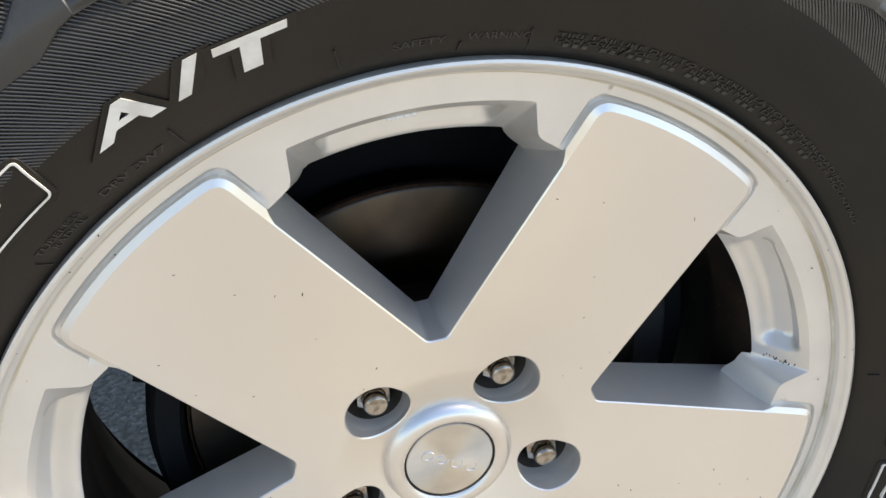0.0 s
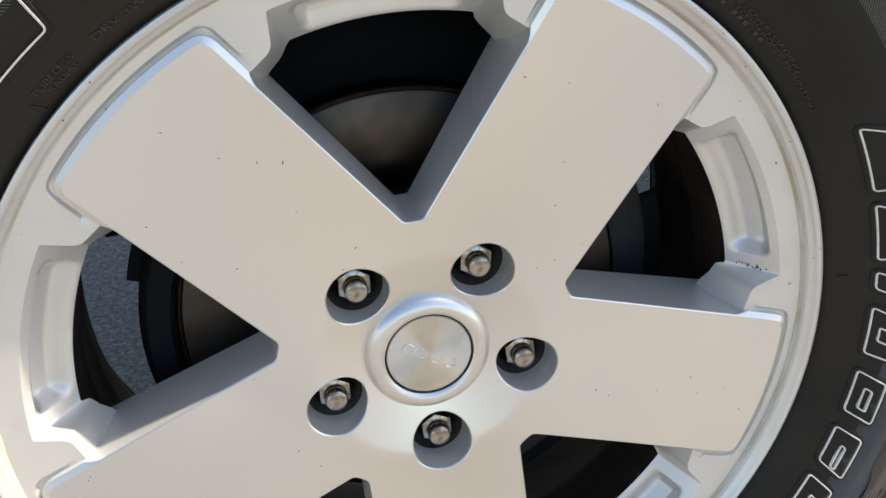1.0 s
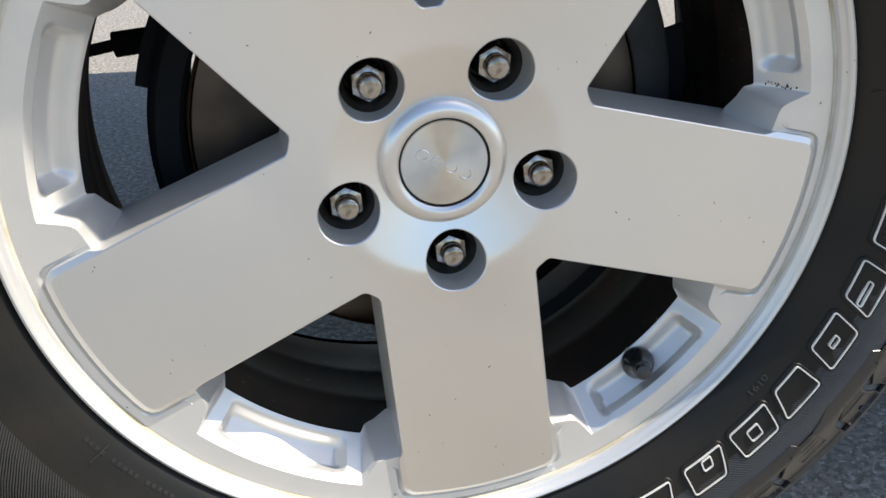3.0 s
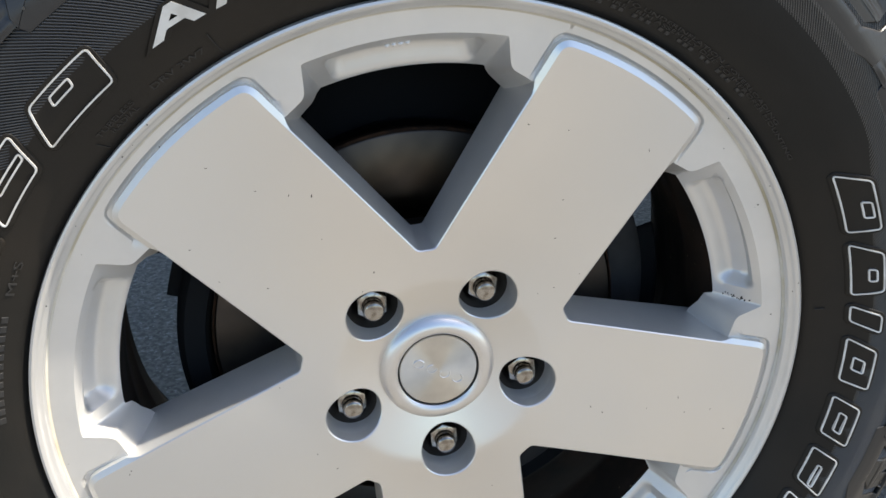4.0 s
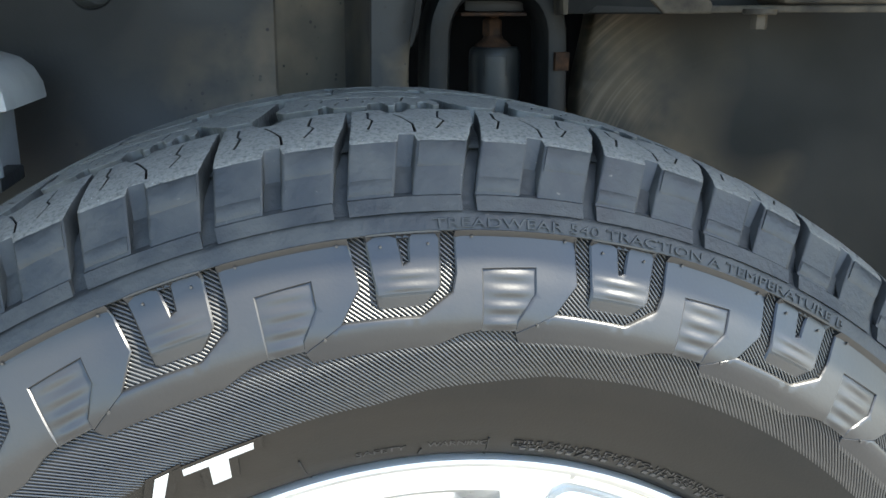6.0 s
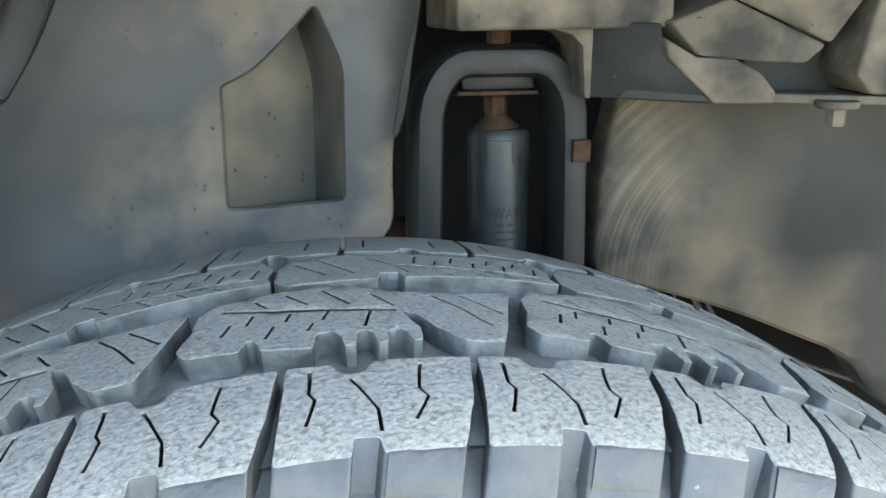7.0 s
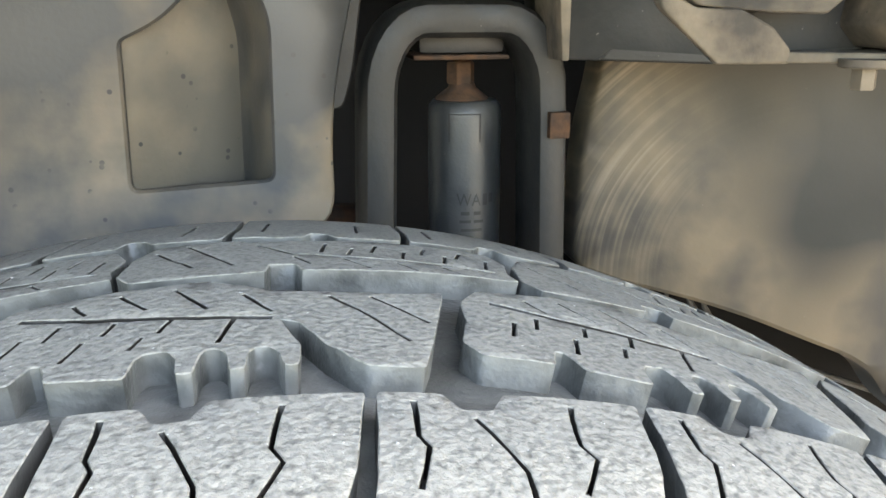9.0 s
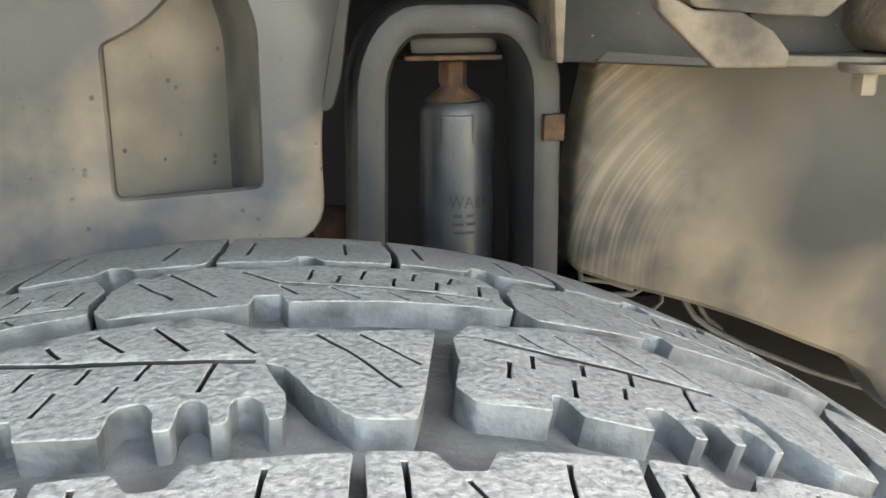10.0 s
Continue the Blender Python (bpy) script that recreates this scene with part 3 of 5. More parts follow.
for i in range(46):
    k = rng.randrange(5)
    u, v = rng.uniform(0.075, 0.222), rng.uniform(-0.047, 0.047)
    a = radians(TH0 + 72 * k)
    px, pz = u * math.cos(a) - v * math.sin(a), u * math.sin(a) + v * math.cos(a)
    r = math.hypot(px, pz)
    if r > 0.224 or min(math.dist((px, pz), q) for q in LUGS) < 0.021:
        continue
    s1, s2, q0 = rng.uniform(0.0003, 0.0009) * (1.6 if i % 9 == 0 else 1), rng.uniform(0.0002, 0.0004), rng.uniform(0, 3.1)
    o = len(vs)
    for j in range(7):
        q = 2 * math.pi * j / 7
        e, f = s1 * math.cos(q) * rng.uniform(0.7, 1.2), s2 * math.sin(q) * rng.uniform(0.7, 1.2)
        qx, qz = px + e * math.cos(q0) - f * math.sin(q0), pz + e * math.sin(q0) + f * math.cos(q0)
        vs.append((qx, face_y(math.hypot(qx, qz)) - 0.00012, qz))
    fs.append(tuple(range(o, o + 7)))
for i in range(24):
    a, r = rng.uniform(0, 360), rng.choice((0.2462, 0.2440, 0.2350, 0.2325, 0.2380))
    y = -0.0213 if r > 0.245 else (-0.0175 if r > 0.243 else ring_y(r) - 0.0003)
    o = len(vs)
    sz = rng.uniform(0.0002, 0.0006)
    for j in range(6):
        q = 2 * math.pi * j / 6
        vs.append(cyl(r + sz * math.cos(q), a + math.degrees(sz * math.sin(q) / r), y - 0.0003))
    fs.append(tuple(range(o, o + 6)))
for i in range(26):
    # crumbs of dirt caught in the corner of a window
    r = 0.2165 + rng.gauss(0, 0.0045)
    a = 9.1 - (r - 0.2165) * 110 + rng.gauss(0, 0.35)
    sz = rng.uniform(0.0003, 0.0009)
    o = len(vs)
    t = min(1.0, max(0.0, (0.2258 - r) / 0.0213))
    for j in range(6):
        q = 2 * math.pi * j / 6
        vs.append(cyl(r + sz * math.cos(q), a + math.degrees(sz * math.sin(q) / r), ring_y(0.2258) + 0.0272 * t - 0.0007))
    fs.append(tuple(range(o, o + 6)))
tagged(link_mesh("stone_chips", vs, fs, CHIP, wheel, "tiny dark stone chips in the finish", flip_fix=False), kind="stuff")
vs, fs = lathe([(0.2399, -0.01055), (0.2406, -0.01110), (0.2412, -0.01250)], 240)
link_mesh("dirt_line", [(x, y - 0.00025, z) for x, y, z in vs], fs, DIRT, wheel, "thin ochre line of dirt inside the lip", smooth=True)
# valve
bm = bmesh.new()
va = radians(TH0 + 36 + 72 * 3 - 0.6)
vd = Vector((math.cos(va), 0, math.sin(va)))
base_v = vd * 0.2135 + Vector((0, 0.011, 0))
ax = (-vd * 0.38 + Vector((0, -0.92, 0))).normalized()
turned_bm(bm, [(0.0112, -0.008), (0.0114, 0.0018), (0.0106, 0.0040), (0.0087, 0.0068), (0.0069, 0.0125), (0.0062, 0.016)], base_v, ax, 24)
valve = part("valve_stem", bm, VALVE_GLOSS, wheel, "black rubber valve stem")
bm = bmesh.new()
turned_bm(bm, [(0.0056, 0.014), (0.0057, 0.0225), (0.0050, 0.0246), (0.001, 0.0252)], base_v, ax, 14)
part("valve_cap", bm, VALVE_GLOSS, valve, "glossy black valve cap")

# ---- brake and hub behind the wheel ----
brake = empty("brake_disc", (0, 0.073, ZC), "dark steel brake disc behind the wheel spokes", "brake disc")
vs, fs = lathe([(0.080, -0.022), (0.084, -0.020), (0.086, -0.002), (0.100, 0.000), (0.1465, 0.000), (0.1485, 0.001), (0.1495, 0.003), (0.1495, 0.026), (0.1475, 0.028), (0.06, 0.028), (0.06, -0.016), (0.080, -0.022)], 160)
link_mesh("disc", vs, fs, ROTOR, brake, smooth=True)
vs, fs = lathe([(0.1482, 0.0004), (0.1497, 0.0016), (0.1499, 0.0060), (0.1497, 0.0060)], 160)
link_mesh("rusty_edge", vs, fs, RUST, brake, "thin rusty outer edge of the disc", smooth=True)
vs, fs = lathe([(0.055, 0.030), (0.150, 0.030), (0.156, 0.020), (0.178, 0.018), (0.182, 0.020), (0.182, 0.026), (0.160, 0.034), (0.055, 0.036)], 96, arc=(-75, 55))
link_mesh("dust_shield", vs, fs, SHIELD, brake, "grey pressed steel dust shield", smooth=True)
# added black ring, keeps the gap past the shield's edge dark
vs, fs = lathe([(0.176, 0.0215), (0.194, 0.0205), (0.196, 0.0220), (0.196, 0.0250), (0.176, 0.0255), (0.176, 0.0215)], 72, arc=(-75, 17))
link_mesh("shield_lip", vs, fs, DARK, brake, "black ring added beyond the dust shield's edge", smooth=True)
# the shield carries on here; its shade is put in as a black piece
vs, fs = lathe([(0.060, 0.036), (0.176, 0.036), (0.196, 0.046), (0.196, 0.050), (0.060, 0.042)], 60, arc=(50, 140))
link_mesh("backing_plate", vs, fs, DARK, brake, "rest of the dust shield, its shade put in as black", smooth=True)
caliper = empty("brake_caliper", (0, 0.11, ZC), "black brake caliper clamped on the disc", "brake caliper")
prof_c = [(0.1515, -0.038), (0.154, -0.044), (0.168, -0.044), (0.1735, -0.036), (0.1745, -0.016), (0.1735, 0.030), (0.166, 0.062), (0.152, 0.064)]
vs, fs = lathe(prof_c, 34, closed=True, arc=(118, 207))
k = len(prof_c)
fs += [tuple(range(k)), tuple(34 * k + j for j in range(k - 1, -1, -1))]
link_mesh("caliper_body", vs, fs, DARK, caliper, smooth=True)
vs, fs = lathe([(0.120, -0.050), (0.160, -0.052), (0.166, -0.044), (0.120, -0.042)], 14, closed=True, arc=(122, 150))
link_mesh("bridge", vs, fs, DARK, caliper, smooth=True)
vs, fs = lathe([(0.170, -0.030), (0.1815, -0.028), (0.1815, 0.000), (0.170, 0.004)], 10, closed=True, arc=(143, 168))
fs += [(0, 1, 2, 3), (40, 41, 42, 43)]
link_mesh("slide_pin_boss", vs, fs, DARK, caliper, smooth=True)
bm = bmesh.new()
tube_bm(bm, [(-0.168, 0.04, 0.052), (-0.196, 0.04, 0.049)], 0.0085, 10)
tube_bm(bm, [(-0.195, 0.04, 0.049), (-0.216, 0.04, 0.045)], 0.0040, 8)
part("bleed_screw", bm, DARK, caliper)
knuckle = empty("steering_knuckle", (0.16, 0.17, ZC), "oily black steering knuckle and ball joint", "knuckle")
bm = bmesh.new()
turned_bm(bm, [(0.020, -0.045), (0.034, -0.035), (0.036, 0.02), (0.028, 0.05)], (0.0, 0, 0.0), (0.2, 1, 0.1), 28)
part("joint_housing", bm, SHOCK_PAINT, knuckle)
bm = bmesh.new()
tube_bm(bm, [(0.03, 0.03, 0.05), (0.035, 0.03, 0.0), (0.02, 0.04, -0.06)], [0.022, 0.026, 0.02], 14)
tube_bm(bm, [(-0.02, 0.05, 0.0), (-0.10, 0.06, 0.0)], 0.04, 18)
part("arm", bm, STEEL_BLACK, knuckle)
axle = empty("axle_tube", (0, 0.2, ZC), "black steel axle tube under the chassis", "axle")
bm = bmesh.new()
tube_bm(bm, [(0, -0.02, 0), (0, 1.35, 0)], 0.042, 24)
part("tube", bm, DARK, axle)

# ---- tyre ----
tyre = empty("tyre", (0, 0, ZC), "black all-terrain tyre with raised white lettering on asphalt", "tyre")
SIDE = [(0.2440, -0.010), (0.2490, -0.0150), (0.2515, -0.0195), (0.2550, -0.0232), (0.2620, -0.0282), (0.2745, -0.0345), (0.2870, -0.0395), (0.3000, -0.0420), (0.3150, -0.0424), (0.3230, -0.0411),
        (0.3300, -0.0388), (0.3380, -0.0355), (0.3460, -0.0315), (0.3520, -0.0283), (0.3590, -0.0252), (0.3593, -0.0285), (0.3655, -0.0248), (0.3668, -0.0215), (0.3728, -0.0130), (0.3810, -0.0060), (0.3875, 0.006), (0.3925, 0.022), (0.3950, 0.05), (0.3955, 0.10), (0.3945, 0.16),
        (0.389, 0.205), (0.372, 0.225), (0.330, 0.242), (0.285, 0.238), (0.250, 0.215), (0.240, 0.205)]
SR = [p[0] for p in SIDE[:18]]
SY = [p[1] for p in SIDE[:18]]


def side_y(r):
    return float(np.interp(r, SR, SY))


fine = [SIDE[0]]
for a, b in zip(SIDE, SIDE[1:]):
    k = 3 if math.dist(a, b) > 0.006 else 1
    fine += [(a[0] + (b[0] - a[0]) * j / k, a[1] + (b[1] - a[1]) * j / k) for j in range(1, k + 1)]
vs, fs = lathe(fine, 240)
link_mesh("carcass", vs, fs, RUBBER, tyre, "black rubber sidewall with brown road film", smooth=True)

# serrated band: fine radial ribs on the upper sidewall
verts, faces = [], []
NR = 900
ARCH = [(0.160 * math.cos(q), math.sin(q)) for q in np.linspace(math.pi, 0, 6)]
# the band reaches further in beside the lettering than over the smooth top of the wall
BAND_A = [-180, -165, -60, 22, 40, 75, 98, 112, 180]
BAND_R = [0.2780, 0.2780, 0.2800, 0.2840, 0.2960, 0.2980, 0.2910, 0.2810, 0.2780]
for i in range(NR):
    a = 360.0 * i / NR
    r_in = float(np.interp((a + 180) % 360 - 180, BAND_A, BAND_R))
    for r in [r_in + (0.3590 - r_in) * q for q in (0.0, 0.14, 0.30, 0.52, 0.76, 1.0)]:
        fade = min(1.0, max(0.0, (r - r_in - 0.0005) / (0.006 + 0.35 * (r_in - 0.278))))
        for da, h in ARCH:
            verts.append(cyl(r, a + da + (r - 0.33) * 200, side_y(r) + 0.0003 - 0.0015 * fade * h))
for i in range(NR):
    for j in range(5):
        for q in range(5):
            o = (i * 6 + j) * 6 + q
            faces.append((o, o + 1, o + 7, o + 6))
tagged(link_mesh("serration", verts, faces, RIB_RUBBER, tyre, "fine slanted ribs moulded round the shoulder", smooth=[True] * len(faces), flip_fix=False), kind="stuff")


def side_piece(name, outline, holes, lift, mat, label="", step=0.006, chamfer=0.0006, foot=None):
    """A raised piece on the sidewall. Outline in (angle, radius); built flat as (arc, radius). foot: radii between which its face slopes up."""
    K = radians(1) * 0.34
    flat_o = [(a * K, r) for a, r in outline]
    flat_h = [[(a * K, r) for a, r in h] for h in holes]

    def raised(v):
        if not foot:
            return lift
        return 0.0002 + (lift - 0.0002) * min(1.0, max(0.0, (v - foot[0]) / (foot[1] - foot[0])))
    vs, fs, ks = slab(flat_o, flat_h, step, lambda u, v, d: cyl(v, u / K, side_y(v) - raised(v) + d), lambda u, v: cyl(v, u / K, side_y(v) + 0.001), chamfer)
    return link_mesh(name, vs, fs, mat, None, label, smooth=True)


def placed(proto, deg):
    """Turns a piece built round the wheel's axis to an angle and hangs it on the tyre."""
    proto.parent = tyre
    proto.rotation_euler = (0, -radians(deg), 0)
    return proto


def again(proto, deg):
    o = proto.copy()
    scene.collection.objects.link(o)
    return placed(o, deg)


NU, U0 = 23, 91.9
tongue = side_piece("shoulder_tongue", [(2.4, 0.3592), (2.05, 0.3383), (2.1, 0.3318), (1.8, 0.3306), (-1.1, 0.3306), (-2.3, 0.3385), (-2.45, 0.3592)], [[(0.42, 0.3572), (-0.52, 0.3572), (-0.40, 0.3475), (0.16, 0.3462)]], 0.0030, RUBBER_PAD, step=0.003, chamfer=0.0008, foot=(0.3290, 0.3370))
npad = side_piece("shoulder_pad", [(-3.6, 0.3592), (-3.6, 0.3430), (-3.25, 0.3352), (-0.9, 0.3264), (4.85, 0.3272), (7.70, 0.3188), (7.3, 0.3142), (-1.6, 0.3136), (-3.9, 0.3190), (-5.3, 0.3204), (-5.35, 0.3445), (-9.3, 0.3457), (-9.35, 0.3350), (-8.05, 0.3240), (-7.92, 0.3192), (-10.76, 0.3276), (-12.35, 0.3402), (-11.95, 0.3592)], [], 0.0030, RUBBER_PAD, step=0.003, chamfer=0.0006, foot=(0.3118, 0.3250))
vs, fs = [], []
for i in range(41):
    q = i / 40
    for j in range(9):
        r = 0.3200 + 0.0254 * q
        a = -5.30 - (4.10 if r > 0.335 else 4.10 - 1.35 * (0.335 - r) / 0.015) * j / 8
        lift = 0.0020 + 0.00042 * (1 - math.cos(2 * math.pi * q * 4)) * min(1.0, 3.0 * j / 8, 3.0 * (8 - j) / 8)
        vs.append(cyl(r, a, side_y(r) - lift))
fs = [(i * 9 + j, i * 9 + j + 1, i * 9 + j + 10, i * 9 + j + 9) for i in range(40) for j in range(8)]
bars = [link_mesh("ladder_rib", vs, fs, RUBBER_PAD, None, "softly corrugated moulded panel", smooth=True)]
vs, fs = [], []
for i in range(25):
    q = i / 24
    for j in range(7):
        r = 0.3366 + 0.0092 * q
        lift = 0.00305 + 0.00030 * (1 - math.cos(2 * math.pi * q * 2)) * min(1.0, 3.0 * j / 6, 3.0 * (6 - j) / 6)
        vs.append(cyl(r, -2.15 + 4.15 * j / 6, side_y(r) - lift))
fs = [(i * 7 + j, i * 7 + j + 1, i * 7 + j + 8, i * 7 + j + 7) for i in range(24) for j in range(6)]
bars.append(link_mesh("tongue_rib", vs, fs, RUBBER_PAD, None, "softly corrugated moulded panel", smooth=True))
for k in range(NU):
    d = 360.0 * k / NU + U0
    for p in (tongue, npad, *bars):
        placed(p, d) if k == 0 else again(p, d)

vs, fs = [], []
for k in range(NU):
    for a, r in ((-4.7, 0.3568), (-11.3, 0.3568), (1.5, 0.3545), (-1.7, 0.3545), (-9.5, 0.3232)):
        o = len(vs)
        d = 360.0 * k / NU + U0 + a
        for h in (0.0, 0.0040):
            for j in range(6):
                q = math.pi * j / 3
                vs.append(cyl(r + 0.0006 * math.cos(q), d + math.degrees(0.0006 * math.sin(q) / r), side_y(r) - h))
        fs += [(o + j, o + (j + 1) % 6, o + 6 + (j + 1) % 6, o + 6 + j) for j in range(6)] + [tuple(range(o + 6, o + 12))]
tagged(link_mesh("vent_nubs", vs, fs, RIB_RUBBER, tyre, "tiny rubber vent nubs on the pads"), kind="stuff")
vs, fs = lathe([(0.3589, -0.0270), (0.3591, -0.0293), (0.3597, -0.0298), (0.3652, -0.0268), (0.3662, -0.0254), (0.3671, -0.0217)], 240)
link_mesh("shoulder_band", vs, fs, SHOULDER_SIDE, tyre, "smooth moulded band above the pads", smooth=True)
vs, fs = lathe([(0.3671, -0.0217), (0.3731, -0.0133), (0.3813, -0.0063), (0.3878, 0.0056), (0.3900, 0.0080)], 240)
link_mesh("groove_floor", vs, fs, SHOULDER_SIDE, tyre, "dusty floor between the shoulder blocks", smooth=True)

# ---- tread ----
vs, fs = lathe([(0.3890, 0.004), (0.3932, 0.020), (0.3948, 0.040), (0.3958, 0.070), (0.3963, 0.10), (0.3955, 0.15), (0.3930, 0.180), (0.3890, 0.206)], 240)
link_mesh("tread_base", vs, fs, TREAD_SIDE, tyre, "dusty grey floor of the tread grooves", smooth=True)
PITCH = 360.0 / 43
KT = radians(1) * 0.404


def tread_r(y):
    """Radius of the worn tread across its width."""
    return float(np.interp(y, [-0.006, 0.0, 0.008, 0.018, 0.036, 0.10, 0.165, 0.215], [0.3930, 0.3955, 0.3980, 0.4003, 0.4024, 0.4045, 0.4022, 0.3945]))


def tread_block(name, outline, sipes, step=0.0075, depth=0.0095, outer=False, half=0.00075, extra=None, flank=None):
    """A tread block. Outline in (degrees towards the wheel's right, depth into the vehicle)."""
    fo = [(a * KT, y) for a, y in outline]
    fh = [sipe([(a * KT, y) for a, y in s[:-1]] if not isinstance(s[-1], tuple) else [(a * KT, y) for a, y in s], s[-1] if not isinstance(s[-1], tuple) else half) for s in sipes]
    arr = np.array(fo)
    area = 0.5 * np.sum(arr[:, 0] * np.roll(arr[:, 1], -1) - np.roll(arr[:, 0], -1) * arr[:, 1])
    if area < 0:
        fo = fo[::-1]
    fo = rounded(fo, 0.0011, 2)

    def top(u, v, d):
        # worn, slightly ragged faces and edges
        w = noise.noise_vector(Vector((u * 260, v * 260, 7.0 + d * 900))) * 0.00045
        return cyl(tread_r(v) - d + w.z * 0.4, -(u + w.x) / KT, v + w.y)

    def base(u, v):
        if outer and v < -0.002:
            return cyl(0.3722, -u / KT + 0.7, -0.0187)
        if outer and v < 0.005:
            return cyl(0.3800, -u / KT + 0.4, v - 0.006)
        return cyl(tread_r(v) - depth, -u / KT, v)
    vs, fs, ks = slab(fo, fh, step, top, base, 0.00025, edge_step=step * 0.8, hole_kind=2)
    if extra:
        o = len(vs)
        vs += extra[0]
        fs += [tuple(i + o for i in f) for f in extra[1]]
        ks += [1] * len(extra[1])
    # slot walls take the black sidewall rubber, in place of their deep shade
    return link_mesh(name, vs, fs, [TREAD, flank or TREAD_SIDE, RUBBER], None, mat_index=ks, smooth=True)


def band_plate(a0, a1):
    """The low plinth under a shoulder block on the sidewall's edge."""
    vs, fs = [], []
    n = 6
    for i in range(n + 1):
        a = -(a0 + (a1 - a0) * i / n)
        vs += [cyl(0.3729, a, -0.0150), cyl(0.3724, a, -0.0205), cyl(0.3669, a, -0.0252), cyl(0.3664, a, -0.0215)]
    for i in range(n):
        for q in range(3):
            fs.append((i * 4 + q, i * 4 + q + 1, i * 4 + 4 + q + 1, i * 4 + 4 + q))
    fs += [(0, 1, 2, 3), (n * 4 + 3, n * 4 + 2, n * 4 + 1, n * 4)]
    return vs, fs


def face_plate(a0, a1, r0, r1, lift):
    """A low step on a shoulder block's outer face."""
    vs, fs = [], []
    n = 4
    for i in range(n + 1):
        a = -(a0 + (a1 - a0) * i / n)
        for r, q in ((r1 + 0.0012, -0.0003), (r1, lift), (r0, lift), (r0 - 0.0012, -0.0003)):
            t = (0.3940 - r) / 0.0218
            vs.append(cyl(r + q * 0.5, a + 0.7 * t, -0.0045 - 0.0142 * t - q))
    for i in range(n):
        for q in range(3):
            fs.append((i * 4 + q, i * 4 + q + 1, i * 4 + 4 + q + 1, i * 4 + 4 + q))
    fs += [(0, 1, 2, 3), (n * 4 + 3, n * 4 + 2, n * 4 + 1, n * 4)]
    return vs, fs


def joined(*pieces):
    vs, fs = [], []
    for v, f in pieces:
        o = len(vs)
        vs += v
        fs += [tuple(i + o for i in t) for t in f]
    return vs, fs


SH = [(0.23, 0.0362), (2.08, 0.0357), (2.5, 0.0293), (3.44, 0.0294), (3.94, 0.0360), (8.17, 0.0361),
      (7.60, 0.012), (6.85, -0.0045), (3.72, -0.0045), (3.62, 0.0006), (2.55, 0.0010), (2.40, -0.0045), (-0.55, -0.0045), (-0.15, 0.012)]
SH_SIPES = [[(1.16, 0.0330), (1.06, 0.021), (1.25, 0.0175), (0.80, 0.0070)], [(2.78, 0.0272), (3.72, 0.0110), (3.70, 0.0022)], [(5.9, 0.0330), (5.55, 0.0190), (5.85, 0.0150), (5.15, 0.0058)]]
shoulder = tread_block("tread_block", SH, SH_SIPES, outer=True, extra=joined(band_plate(-1.25, 6.15), face_plate(3.85, 6.80, 0.3845, 0.3925, 0.0005), face_plate(-0.45, 2.30, 0.3745, 0.3785, 0.0005)), flank=SHOULDER_SIDE)
for k in range(43):
    d = 85.5 + PITCH * k
    placed(shoulder, d) if k == 0 else again(shoulder, d)

ROW2 = [(0.15, 0.0905), (1.0, 0.0995), (4.4, 0.1045), (7.6, 0.1065), (10.2, 0.0950), (14.4, 0.0935), (16.35, 0.0965), (15.0, 0.060), (14.45, 0.0485),
        (12.75, 0.0490), (12.3, 0.0530), (11.6, 0.0610), (10.75, 0.0745), (10.1, 0.0765), (10.72, 0.0600), (10.62, 0.0510), (10.20, 0.0505),
        (10.08, 0.0575), (9.80, 0.0605), (9.35, 0.0605), (9.10, 0.0575), (9.00, 0.0500), (8.60, 0.0498), (8.50, 0.0578), (8.25, 0.0608), (7.85, 0.0608), (7.60, 0.0575), (7.50, 0.0498),
        (7.08, 0.0496), (6.98, 0.0575), (6.70, 0.0615), (5.95, 0.0615), (5.68, 0.0575), (5.58, 0.0500), (3.28, 0.0530), (3.14, 0.0590), (2.92, 0.0620), (2.60, 0.0620), (2.40, 0.0590), (2.28, 0.0545), (-0.15, 0.0565), (-0.55, 0.0640), (0.0, 0.0780)]
R2_SIPES = [[(1.3, 0.0915), (3.93, 0.0848), (7.4, 0.0800), (9.9, 0.0772), 0.0014], [(1.40, 0.0690), (1.85, 0.0790)], [(2.55, 0.0755), (2.92, 0.0842)], [(3.47, 0.0615), (3.93, 0.0722)], [(4.40, 0.0740), (4.73, 0.0818)], [(5.42, 0.0640), (5.77, 0.0711)], [(6.20, 0.0722), (6.55, 0.0800)], [(8.12, 0.0640), (8.60, 0.0774)],
            [(2.94, 0.0972), (3.60, 0.0890)], [(4.50, 0.1000), (5.63, 0.0881)], [(6.40, 0.1015), (7.73, 0.0852)], [(8.87, 0.0945), (9.93, 0.0812)],
            [(11.95, 0.0915), (12.95, 0.0815), (14.30, 0.0620)], [(13.48, 0.0915), (15.30, 0.0740)]]
LEDGE2 = [(-0.1, 0.0572), (2.2, 0.0555), (3.3, 0.0540), (5.5, 0.0510), (10.6, 0.0516), (11.8, 0.0540), (11.7, 0.0580), (10.9, 0.0740), (10.3, 0.0745), (10.3, 0.0640), (0.0, 0.0640)]


def ledge(outline, drop):
    """A lower step of rubber that closes the bottoms of the notches in a block."""
    fo = [(a * KT, y) for a, y in outline]
    v, f, _ = slab(fo, [], 0.01, lambda u, w, d: cyl(tread_r(w) - drop - d, -u / KT, w), lambda u, w: cyl(tread_r(w) - 0.0095, -u / KT, w), 0.0003, edge_step=0.006)
    return v, f


